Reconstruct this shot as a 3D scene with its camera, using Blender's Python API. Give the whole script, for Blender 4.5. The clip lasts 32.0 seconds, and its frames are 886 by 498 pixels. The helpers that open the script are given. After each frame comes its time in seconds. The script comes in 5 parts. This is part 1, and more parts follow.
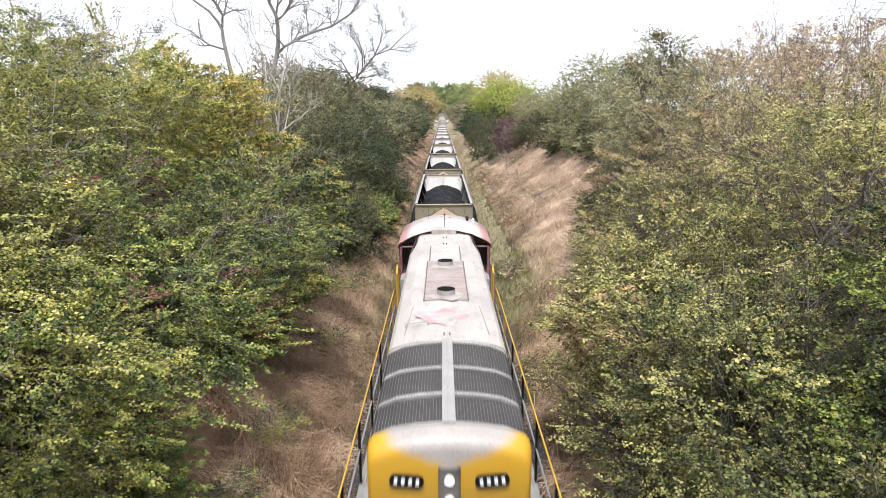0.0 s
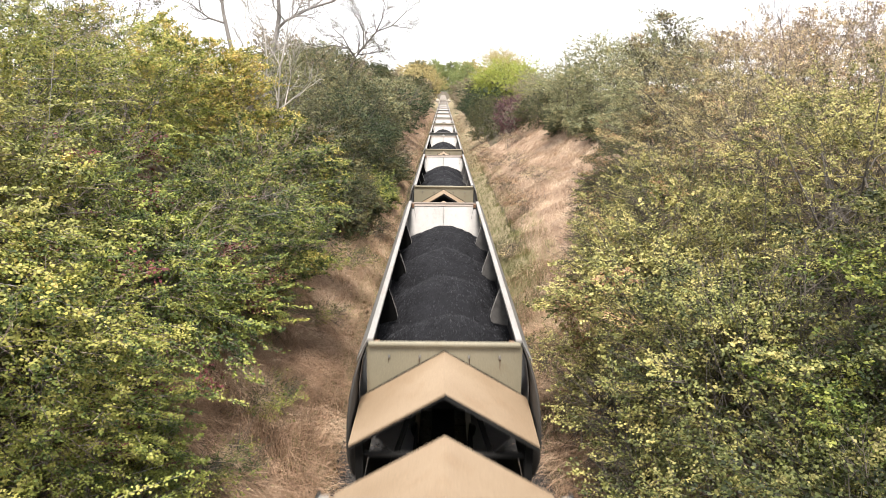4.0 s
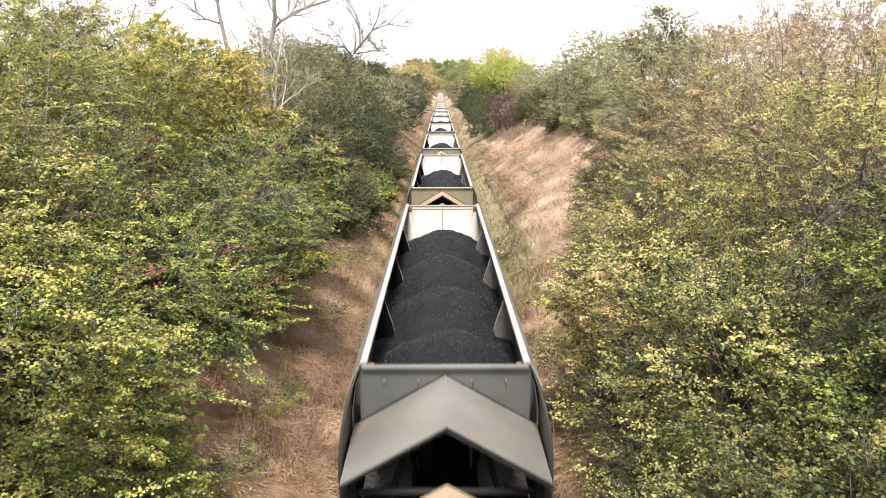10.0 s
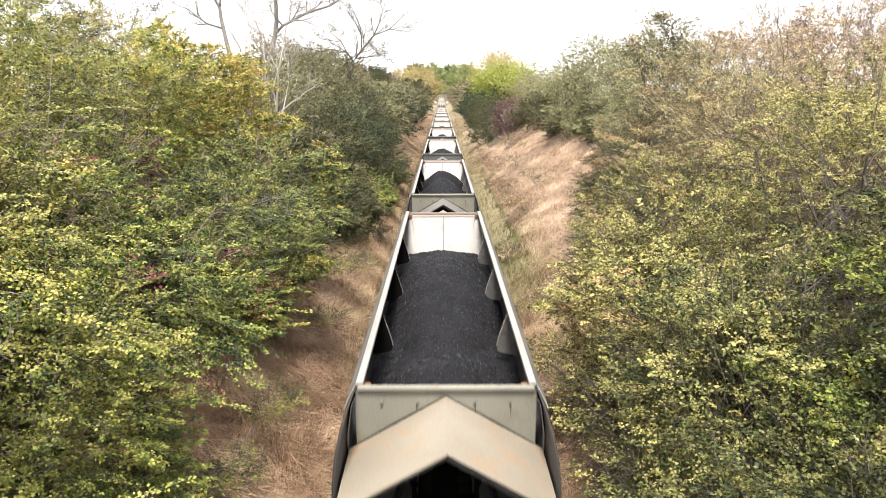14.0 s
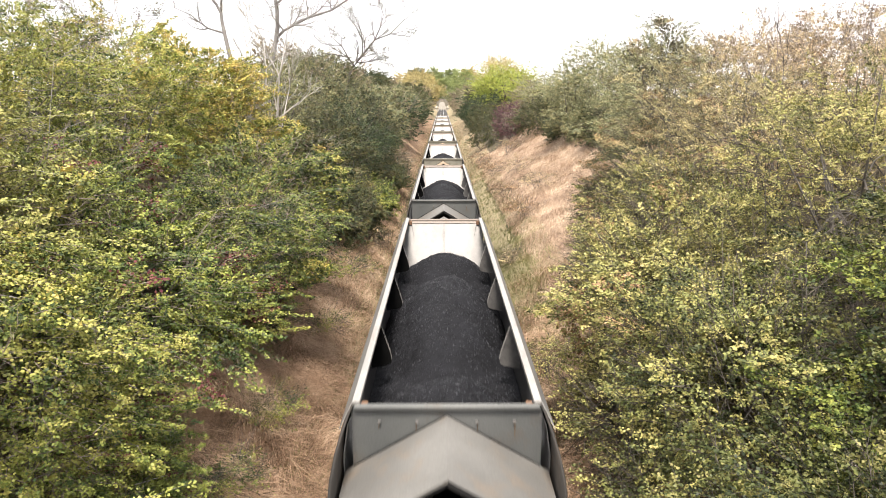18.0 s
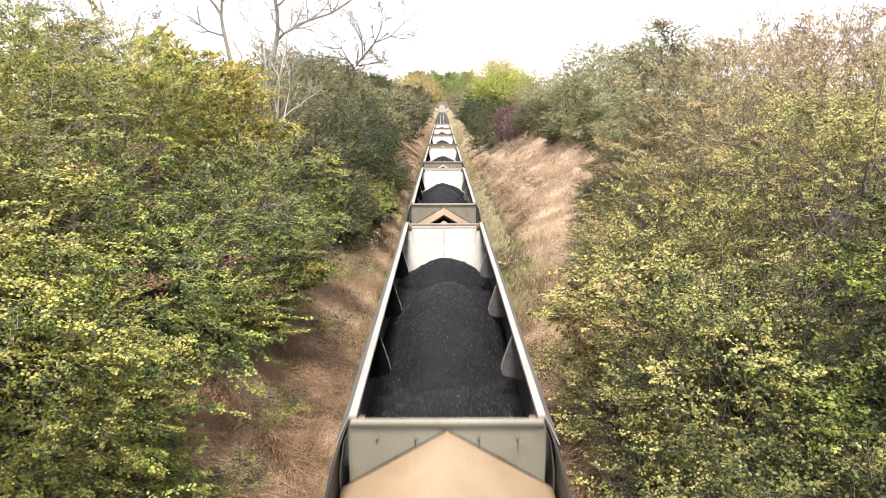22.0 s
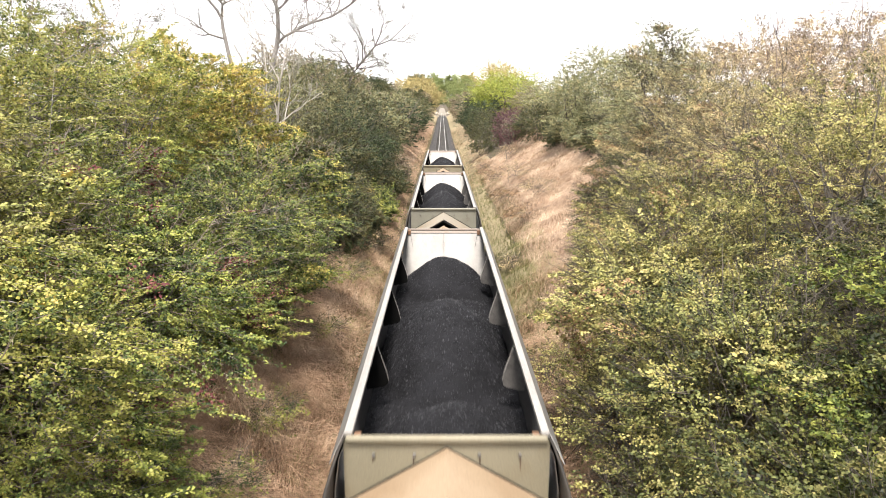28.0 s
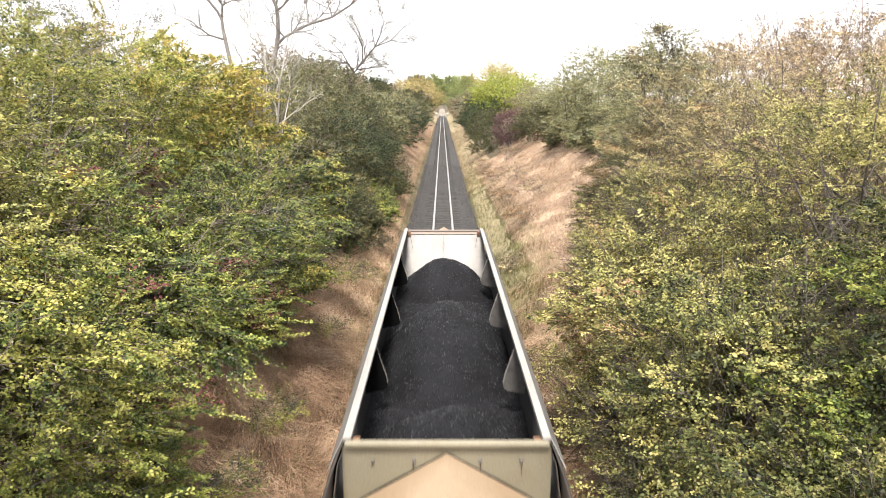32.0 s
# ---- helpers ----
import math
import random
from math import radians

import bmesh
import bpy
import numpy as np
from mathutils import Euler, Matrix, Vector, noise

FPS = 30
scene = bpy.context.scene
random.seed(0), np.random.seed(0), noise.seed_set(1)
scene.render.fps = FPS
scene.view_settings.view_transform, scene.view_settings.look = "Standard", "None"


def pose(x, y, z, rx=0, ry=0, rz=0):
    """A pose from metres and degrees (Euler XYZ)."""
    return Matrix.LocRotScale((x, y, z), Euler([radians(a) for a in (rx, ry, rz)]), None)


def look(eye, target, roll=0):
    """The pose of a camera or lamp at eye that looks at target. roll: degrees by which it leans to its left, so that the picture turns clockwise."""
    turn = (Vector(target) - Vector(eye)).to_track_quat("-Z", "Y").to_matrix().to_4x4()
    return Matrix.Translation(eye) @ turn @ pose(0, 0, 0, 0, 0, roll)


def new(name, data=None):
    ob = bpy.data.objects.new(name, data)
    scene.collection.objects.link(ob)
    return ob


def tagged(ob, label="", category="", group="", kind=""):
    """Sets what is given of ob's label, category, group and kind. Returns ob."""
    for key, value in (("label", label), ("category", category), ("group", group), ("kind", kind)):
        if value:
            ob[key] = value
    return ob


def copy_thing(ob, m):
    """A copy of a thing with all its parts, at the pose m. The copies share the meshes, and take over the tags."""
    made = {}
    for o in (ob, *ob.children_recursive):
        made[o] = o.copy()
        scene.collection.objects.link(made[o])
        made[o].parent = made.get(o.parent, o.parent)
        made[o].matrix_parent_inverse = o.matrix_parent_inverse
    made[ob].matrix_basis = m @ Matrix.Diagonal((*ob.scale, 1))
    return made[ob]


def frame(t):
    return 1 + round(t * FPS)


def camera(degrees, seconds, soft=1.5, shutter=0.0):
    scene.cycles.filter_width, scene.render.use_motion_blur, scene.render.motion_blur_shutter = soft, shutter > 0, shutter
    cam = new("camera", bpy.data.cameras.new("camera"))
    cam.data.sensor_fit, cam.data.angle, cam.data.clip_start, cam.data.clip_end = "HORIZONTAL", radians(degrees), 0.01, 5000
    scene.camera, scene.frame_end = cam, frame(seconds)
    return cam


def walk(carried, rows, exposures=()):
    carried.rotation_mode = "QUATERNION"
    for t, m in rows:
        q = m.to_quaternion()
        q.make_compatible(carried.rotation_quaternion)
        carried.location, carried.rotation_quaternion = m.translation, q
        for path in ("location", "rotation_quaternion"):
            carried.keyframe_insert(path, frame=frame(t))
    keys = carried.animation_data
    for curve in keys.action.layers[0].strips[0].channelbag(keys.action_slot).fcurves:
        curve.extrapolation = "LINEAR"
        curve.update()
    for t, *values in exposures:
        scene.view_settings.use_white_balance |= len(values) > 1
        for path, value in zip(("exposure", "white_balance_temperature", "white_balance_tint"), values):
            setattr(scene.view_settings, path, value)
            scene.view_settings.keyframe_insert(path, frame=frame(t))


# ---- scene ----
cam = camera(68.6, 32.0, soft=0.5, shutter=0.35)
EYE = (-0.06, 0.0, 7.04)
# seconds, tilt, turn, lean in degrees
TURNS = [
    (0, 78.02, -0.02, 0.38), (0.5, 77.73, -0.02, 0.39), (1, 77.46, -0.02, 0.66), (1.5, 77.19, -0.05, -0.08), (2, 76.94, -0.05, -0.51),
    (2.5, 76.70, -0.07, -0.53), (3, 76.47, -0.09, -0.53), (3.5, 76.33, -0.10, -0.55), (5.5, 75.93, -0.16, -0.58),
    (6, 75.89, -0.16, 0.13), (6.5, 75.87, -0.17, 0.36), (7, 75.86, -0.18, 0.37), (7.5, 75.87, -0.19, 0.35), (8, 75.89, -0.20, 0.32),
    (8.5, 75.92, -0.20, 0.29), (9, 75.95, -0.21, 0.25), (9.5, 75.99, -0.20, 0.20), (10, 76.03, -0.20, 0.15), (10.5, 76.08, -0.19, 0.11),
    (11, 76.13, -0.18, 0.08), (11.5, 76.18, -0.17, 0.04), (12, 76.24, -0.15, 0.03), (12.5, 76.30, -0.14, 0.03),
    (13, 76.35, -0.13, 0.02), (13.5, 76.41, -0.13, 0.02), (14, 76.44, -0.13, 0.04), (14.5, 76.46, -0.12, 0.04),
    (16.5, 76.74, -0.07, 0.03), (17, 76.76, -0.07, 0.04), (17.5, 76.78, -0.07, 0.05), (18, 76.81, -0.07, 0.06),
    (18.5, 76.85, -0.08, 0.06), (19, 76.88, -0.07, 0.06), (19.5, 76.91, -0.07, 0.06), (20, 76.94, -0.07, 0.07),
    (20.5, 76.96, -0.07, 0.07), (21, 76.98, -0.07, 0.08), (21.5, 77.01, -0.07, 0.08), (22, 77.03, -0.07, 0.08),
    (22.5, 77.06, -0.07, 0.08), (23, 77.09, -0.08, 0.07), (23.5, 77.11, -0.08, 0.06), (24, 77.14, -0.09, 0.04),
    (24.5, 77.17, -0.09, 0.02), (25, 77.19, -0.10, 0.01), (25.5, 77.20, -0.09, 0.01), (27.5, 77.30, -0.09, -0.03),
    (28, 77.31, -0.09, -0.05), (28.5, 77.31, -0.09, -0.05), (29, 77.33, -0.10, -0.06), (29.5, 77.34, -0.10, -0.06),
    (30, 77.35, -0.10, -0.06), (30.5, 77.35, -0.10, -0.06), (31, 77.36, -0.09, -0.05), (31.5, 77.36, -0.09, -0.04),
    (32, 77.36, -0.09, -0.03),
]
walk(cam, [(t, pose(*EYE, tilt, 0, turn) @ pose(0, 0, 0, 0, 0, -lean)) for t, tilt, turn, lean in TURNS],
     [(0, 0.42, 6150, 12), (1, 0.34, 6150, 12), (2, 0.36, 6200, 12), (3, 0.62, 6550, 12), (5.5, 0.72, 6700, 12), (9, 0.8, 6700, 12), (16, 0.84, 6750, 12), (32, 0.84, 6750, 12)])

# ---- world and light ----
world = bpy.data.worlds.new("overcast_sky")
scene.world = world
world.use_nodes = True
wn, wl = world.node_tree.nodes, world.node_tree.links
sky = wn.new("ShaderNodeTexSky")
sky.sky_type = "NISHITA"
sky.sun_disc = False
sky.sun_elevation, sky.sun_rotation = radians(66), radians(195)
veil = wn.new("ShaderNodeMix")
veil.data_type = "RGBA"
veil.inputs[0].default_value = 0.88
veil.inputs[7].default_value = (9.2, 9.3, 9.5, 1)
wl.new(sky.outputs[0], veil.inputs[6])
wl.new(veil.outputs[2], wn["Background"].inputs[0])
wn["Background"].inputs[1].default_value = 0.11
sun = new("sun", bpy.data.lights.new("sun", "SUN"))
sun.data.energy, sun.data.angle, sun.data.color = 4.5, radians(14), (1.0, 0.945, 0.86)
sun.matrix_world = look((-1, -8, 26), (0, 3, 0))

# ---- materials ----


def nodes_of(name):
    m = bpy.data.materials.new(name)
    m.use_nodes = True
    n, l = m.node_tree.nodes, m.node_tree.links
    return m, n, l, n["Principled BSDF"]


def ramp(n, stops):
    r = n.new("ShaderNodeValToRGB")
    e = r.color_ramp.elements
    while len(e) < len(stops):
        e.new(0.5)
    for el, (p, c) in zip(e, stops):
        el.position, el.color = p, (*c, 1)
    return r


def noise_node(n, l, coord, scale, detail=4, rough=0.6, stretch=None):
    t = n.new("ShaderNodeTexNoise")
    t.inputs["Scale"].default_value, t.inputs["Detail"].default_value = scale, detail
    t.inputs["Roughness"].default_value = rough
    if stretch:
        mp = n.new("ShaderNodeMapping")
        mp.inputs["Scale"].default_value = stretch
        l.new(coord, mp.inputs[0])
        l.new(mp.outputs[0], t.inputs[0])
    else:
        l.new(coord, t.inputs[0])
    return t


def mix_rgb(n, l, fac, a, b, mode="MIX"):
    x = n.new("ShaderNodeMix")
    x.data_type, x.blend_type = "RGBA", mode
    for sock, v in ((x.inputs[0], fac), (x.inputs[6], a), (x.inputs[7], b)):
        if hasattr(v, "is_output"):
            l.new(v, sock)
        elif isinstance(v, tuple):
            sock.default_value = (*v, 1)
        else:
            sock.default_value = v
    return x.outputs[2]


def surface(name, base, alt, scale=1.5, fine=30, rough=0.6, metal=0.0, bump=0.2, stretch=None, stain=None, stain_amount=0.5,
            depth=0.004, rough_span=0.15):
    """Two-tone paint, steel, stone or earth with stains, fine grain and relief at real size."""
    m, n, l, b = nodes_of(name)
    tc = n.new("ShaderNodeTexCoord").outputs["Object"]
    big = noise_node(n, l, tc, scale, 5, 0.6, stretch)
    small = noise_node(n, l, tc, fine, 5, 0.7)
    r1 = ramp(n, ((0.3, base), (0.7, alt)))
    l.new(big.outputs[0], r1.inputs[0])
    col = r1.outputs[0]
    if stain:
        st = noise_node(n, l, tc, scale * 2.3, 7, 0.72, stretch)
        rs = ramp(n, ((0.52, (0, 0, 0)), (0.68, (stain_amount,) * 3)))
        l.new(st.outputs[0], rs.inputs[0])
        col = mix_rgb(n, l, rs.outputs[0], col, stain)
    rf = ramp(n, ((0.25, (0.72, 0.72, 0.72)), (0.75, (1.15, 1.15, 1.15))))
    l.new(small.outputs[0], rf.inputs[0])
    col = mix_rgb(n, l, 1.0, col, rf.outputs[0], "MULTIPLY")
    l.new(col, b.inputs["Base Color"])
    mr = n.new("ShaderNodeMapRange")
    mr.inputs[3].default_value, mr.inputs[4].default_value = rough - rough_span, rough + rough_span
    l.new(big.outputs[0], mr.inputs[0])
    l.new(mr.outputs[0], b.inputs["Roughness"])
    b.inputs["Metallic"].default_value = metal
    bp = n.new("ShaderNodeBump")
    bp.inputs["Strength"].default_value, bp.inputs["Distance"].default_value = bump, depth
    l.new(small.outputs[0], bp.inputs["Height"])
    l.new(bp.outputs[0], b.inputs["Normal"])
    return m


def foliage(name, colours, patch=0.9, through_light=0.18, spread=0.6):
    """Leaves: each its own tint, drifting from branch to branch, a little light passing through."""
    m, n, l, b = nodes_of(name)
    geo = n.new("ShaderNodeNewGeometry")
    tc = n.new("ShaderNodeTexCoord").outputs["Object"]
    big = noise_node(n, l, tc, patch, 3, 0.6)
    mr = n.new("ShaderNodeMapRange")
    mr.inputs[1].default_value, mr.inputs[2].default_value = 0.39, 0.61
    l.new(big.outputs[0], mr.inputs[0])
    mx = n.new("ShaderNodeMix")
    mx.inputs[0].default_value = spread
    l.new(mr.outputs[0], mx.inputs[2])
    l.new(geo.outputs["Random Per Island"], mx.inputs[3])
    k = len(colours) - 1
    r = ramp(n, [(0.12 + 0.76 * i / k, c) for i, c in enumerate(colours)])
    l.new(mx.outputs[0], r.inputs[0])
    l.new(r.outputs[0], b.inputs["Base Color"])
    b.inputs["Roughness"].default_value = 0.55
    b.inputs["Specular IOR Level"].default_value = 0.3
    tr = n.new("ShaderNodeBsdfTranslucent")
    l.new(r.outputs[0], tr.inputs[0])
    ms = n.new("ShaderNodeMixShader")
    ms.inputs[0].default_value = through_light
    l.new(b.outputs[0], ms.inputs[1])
    l.new(tr.outputs[0], ms.inputs[2])
    l.new(ms.outputs[0], n["Material Output"].inputs[0])
    return m


def wear_shade_coat(name, over, under, axis, edge, width, sway=0.08, **more):
    """One tone laid over another, real wear and painted edge shade alike, with a ragged edge at a set place along an
    axis.
    """
    m = surface(name, *over, **more)
    n, l = m.node_tree.nodes, m.node_tree.links
    b = n["Principled BSDF"]
    col = b.inputs["Base Color"].links[0].from_socket
    tc = n.new("ShaderNodeTexCoord").outputs["Object"]
    sp = n.new("ShaderNodeSeparateXYZ")
    l.new(tc, sp.inputs[0])

    def op(kind, a, c):
        x = n.new("ShaderNodeMath")
        x.operation = kind
        for k, v in ((0, a), (1, c)):
            if hasattr(v, "is_output"):
                l.new(v, x.inputs[k])
            else:
                x.inputs[k].default_value = v
        return x.outputs[0]

    ax = op("ABSOLUTE", sp.outputs[0], 0)
    ay = op("ABSOLUTE", sp.outputs[1], 0)
    where = ax if axis == "x" else ay if axis == "y" else op("SUBTRACT", op("MULTIPLY", ax, 0.42), op("MULTIPLY", sp.outputs[2], 1.0))
    nz = noise_node(n, l, tc, 5, 5, 0.65)
    where = op("ADD", where, op("MULTIPLY", op("SUBTRACT", nz.outputs[0], 0.5), sway * 2))
    mr = n.new("ShaderNodeMapRange")
    mr.inputs[1].default_value, mr.inputs[2].default_value = edge - width, edge + width
    l.new(where, mr.inputs[0])
    l.new(mix_rgb(n, l, mr.outputs[0], col, under), b.inputs["Base Color"])
    return m


M = {}
M["soil"] = surface("bank_soil", (0.07, 0.055, 0.036), (0.13, 0.1, 0.064), 0.35, 9, 0.95, bump=0.8, depth=0.05, stain=(0.07, 0.085, 0.034), stain_amount=0.9)
M["ballast"] = surface("ballast_stone", (0.02, 0.02, 0.022), (0.078, 0.076, 0.077), 8.0, 22, 0.9, bump=1.0, depth=0.05, stain=(0.07, 0.06, 0.05))
M["rail"] = surface("rail_steel", (0.55, 0.53, 0.52), (0.68, 0.66, 0.64), 1.0, 40, 0.3, 0.9)
M["rust"] = surface("rusty_steel", (0.15, 0.08, 0.045), (0.22, 0.12, 0.07), 3, 50, 0.85)
M["sleeper"] = surface("weathered_sleeper", (0.035, 0.034, 0.033), (0.075, 0.071, 0.067), 3, 40, 0.9, bump=0.5)
M["coal"] = surface("coal", (0.0062, 0.0065, 0.0084), (0.0155, 0.0162, 0.0202), 2.0, 45, 0.7, bump=1.0, depth=0.03, rough_span=0.15)
M["coal"].node_tree.nodes["Principled BSDF"].inputs["Specular IOR Level"].default_value = 0.2
# the lighter tones paint the glints of small coal into the lumps
M["coal_lump"] = surface("coal_lumps", (0.012, 0.0122, 0.0146), (0.075, 0.077, 0.09), 13, 60, 0.4, bump=0.3)
# darker towards both sides: edge shade painted in, along with coal grime
M["plate"] = wear_shade_coat("scoured_end_sheet", ((0.15, 0.147, 0.144), (0.21, 0.206, 0.202), 0.5, 60, 0.5), (0.085, 0.083, 0.081), "x", 1.12, 0.3, 0.3,
                       metal=0.35, stretch=(3, 3, 0.4), stain=(0.1, 0.097, 0.094), stain_amount=0.6, bump=0.04)
M["rim"] = surface("worn_rim_steel", (0.33, 0.318, 0.302), (0.43, 0.416, 0.4), 1.3, 30, 0.45, 0.35, stretch=(2, 0.5, 2), stain=(0.33, 0.24, 0.2), stain_amount=0.5)
M["side"] = surface("grimy_body_side", (0.014, 0.013, 0.012), (0.038, 0.034, 0.03), 1.0, 25, 0.8, 0.1, stretch=(1, 1, 0.25), stain=(0.075, 0.05, 0.034))
M["inner"] = wear_shade_coat("coal_blackened_sheet", ((0.022, 0.0215, 0.022), (0.055, 0.053, 0.052), 1.0, 25, 0.6), (0.34, 0.332, 0.324), "y", 4.9, 0.6, 0.35, metal=0.35, stretch=(1, 1, 0.4))
M["cant"] = surface("dull_grey_side_steel", (0.14, 0.138, 0.135), (0.24, 0.235, 0.228), 1.2, 30, 0.6, 0.1, stretch=(2, 0.4, 2), stain=(0.16, 0.11, 0.08), stain_amount=0.4)
M["lipwear"] = surface("rust_tinged_lip", (0.19, 0.158, 0.136), (0.27, 0.23, 0.2), 1.4, 35, 0.6, 0.15, stretch=(0.6, 2, 2), stain=(0.22, 0.14, 0.09), stain_amount=0.7)
M["gusset"] = surface("scuffed_gusset_steel", (0.125, 0.12, 0.116), (0.25, 0.24, 0.232), 2.2, 30, 0.5, 0.5, stain=(0.06, 0.06, 0.06))
M["under"] = surface("dark_underframe", (0.009, 0.009, 0.009), (0.023, 0.022, 0.021), 2, 30, 0.85, 0.1)
M["tan"] = surface("tan_faded_paint", (0.275, 0.2, 0.131), (0.335, 0.254, 0.174), 0.9, 40, 0.6, 0.0, stretch=(1, 1, 0.6), stain=(0.24, 0.155, 0.09), stain_amount=0.45, bump=0.06)
M["cream"] = surface("cream_faded_paint", (0.215, 0.198, 0.142), (0.275, 0.251, 0.185), 0.9, 40, 0.6, 0.0, stretch=(1, 1, 0.6), stain=(0.21, 0.165, 0.1), stain_amount=0.5, bump=0.06)
M["grey"] = surface("grey_faded_paint", (0.09, 0.095, 0.094), (0.15, 0.152, 0.148), 0.9, 40, 0.6, 0.1, stretch=(1, 1, 0.6), stain=(0.13, 0.1, 0.075), stain_amount=0.6, bump=0.06)
M["pale"] = surface("pale_tan_paint", (0.245, 0.218, 0.174), (0.3, 0.27, 0.22), 0.9, 40, 0.6, 0.0, stretch=(1, 1, 0.6), stain=(0.33, 0.22, 0.14), stain_amount=0.75, bump=0.06)
M["chalk"] = surface("chalky_grey_paint", (0.125, 0.122, 0.116), (0.19, 0.185, 0.175), 0.9, 40, 0.6, 0.0, stretch=(1, 1, 0.6), stain=(0.2, 0.155, 0.115), stain_amount=0.6, bump=0.06)
M["stone"] = surface("stone_faded_paint", (0.19, 0.188, 0.157), (0.262, 0.256, 0.214), 0.9, 40, 0.6, 0.0, stretch=(1, 1, 0.6), stain=(0.16, 0.13, 0.09), stain_amount=0.6, bump=0.06)
M["roof"] = surface("dusty_white_hood", (0.33, 0.305, 0.29), (0.46, 0.43, 0.405), 0.9, 30, 0.55, 0.0, stretch=(1.5, 0.7, 1), stain=(0.22, 0.2, 0.19), stain_amount=0.65, bump=0.05)
M["yellow"] = surface("safety_yellow_paint", (0.5, 0.3, 0.03), (0.56, 0.35, 0.05), 1.2, 40, 0.45, stain=(0.5, 0.36, 0.14), stain_amount=0.4, bump=0.05)
M["maroon"] = surface("faded_maroon_paint", (0.2, 0.075, 0.085), (0.32, 0.16, 0.165), 1.1, 30, 0.5, stain=(0.5, 0.44, 0.43), stain_amount=0.6)
M["grille"] = surface("radiator_mesh", (0.03, 0.028, 0.028), (0.06, 0.056, 0.055), 3, 60, 0.6, 0.4)
M["bar"] = surface("grey_hood_bar", (0.26, 0.252, 0.25), (0.36, 0.352, 0.345), 2, 40, 0.55, 0.1, stain=(0.3, 0.28, 0.27))
M["wire"] = surface("dusty_wire", (0.1, 0.096, 0.094), (0.17, 0.163, 0.16), 2, 40, 0.6, 0.2)
M["black"] = surface("dull_black", (0.008, 0.008, 0.008), (0.018, 0.018, 0.018), 3, 40, 0.7)
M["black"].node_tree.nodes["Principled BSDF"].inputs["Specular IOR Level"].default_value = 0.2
M["deep_black"] = surface("deep_black", (0.003, 0.003, 0.003), (0.006, 0.006, 0.006), 3, 40, 0.9)
M["deep_black"].node_tree.nodes["Principled BSDF"].inputs["Specular IOR Level"].default_value = 0.1
M["ruststreak"] = surface("rust_run", (0.09, 0.065, 0.048), (0.15, 0.105, 0.07), 6, 50, 0.8)
M["whitebar"] = surface("white_lettering", (0.75, 0.75, 0.73), (0.85, 0.85, 0.83), 6, 60, 0.5)
M["bark"] = surface("grey_bark", (0.085, 0.076, 0.067), (0.18, 0.16, 0.142), 2.5, 25, 0.9, bump=0.6, stretch=(1, 1, 0.3))
M["twig"] = surface("brown_twigs", (0.05, 0.042, 0.036), (0.14, 0.118, 0.1), 2.5, 25, 0.9, bump=0.3)
M["dark_bark"] = surface("dark_wet_bark", (0.05, 0.045, 0.042), (0.11, 0.1, 0.092), 2.5, 25, 0.9, bump=0.4, stretch=(1, 1, 0.3))
M["pale_bark"] = surface("bleached_dead_wood", (0.38, 0.355, 0.33), (0.52, 0.49, 0.46), 2.5, 25, 0.9, bump=0.4, stretch=(1, 1, 0.3))
M["rosy_twig"] = surface("rosy_brown_twigs", (0.17, 0.13, 0.115), (0.34, 0.275, 0.25), 2.5, 25, 0.9, bump=0.3)
M["ash_bark"] = surface("pale_grey_bark", (0.19, 0.175, 0.165), (0.32, 0.30, 0.285), 2.0, 25, 0.9, bump=0.5, stretch=(1, 1, 0.3))
M["concrete"] = surface("pale_concrete", (0.46, 0.42, 0.37), (0.58, 0.54, 0.49), 0.5, 10, 0.9, stain=(0.3, 0.26, 0.22))
M["grit"] = surface("pale_yard_grit", (0.2, 0.18, 0.152), (0.3, 0.272, 0.232), 0.5, 10, 0.9, stain=(0.16, 0.14, 0.115))
M["straw"] = foliage("dead_grass", ((0.11, 0.07, 0.046), (0.35, 0.227, 0.15), (0.55, 0.38, 0.262), (0.72, 0.57, 0.42)), 0.8, 0.2, 0.5)
M["palegrass"] = foliage("pale_pinkish_grass", ((0.28, 0.18, 0.128), (0.46, 0.33, 0.237), (0.62, 0.475, 0.35), (0.74, 0.6, 0.45)), 0.7, 0.15, 0.4)
M["greengrass"] = foliage("green_grass", ((0.11, 0.13, 0.05), (0.21, 0.22, 0.09), (0.38, 0.34, 0.17)), 0.5, 0.2)
M["thatch"] = surface("matted_dead_grass", (0.24, 0.158, 0.104), (0.43, 0.3, 0.2), 1.1, 26, 0.95, bump=1.0, depth=0.06, stretch=(3.2, 1.2, 1.2), stain=(0.21, 0.16, 0.095), stain_amount=0.6)
M["weedthatch"] = surface("matted_weedy_grass", (0.15, 0.118, 0.066), (0.28, 0.225, 0.128), 1.1, 26, 0.95, bump=1.0, depth=0.06, stretch=(3.2, 1.2, 1.2), stain=(0.12, 0.125, 0.05), stain_amount=0.6)
M["verge"] = surface("matted_verge_grass", (0.25, 0.205, 0.125), (0.42, 0.355, 0.23), 1.1, 26, 0.95, bump=1.0, depth=0.06, stretch=(3.2, 1.2, 1.2), stain=(0.2, 0.2, 0.09), stain_amount=0.6)
M["palethatch"] = surface("matted_pale_grass", (0.25, 0.172, 0.12), (0.42, 0.31, 0.22), 1.1, 26, 0.95, bump=1.0, depth=0.06, stretch=(3.2, 1.2, 1.2), stain=(0.36, 0.22, 0.15), stain_amount=0.6)
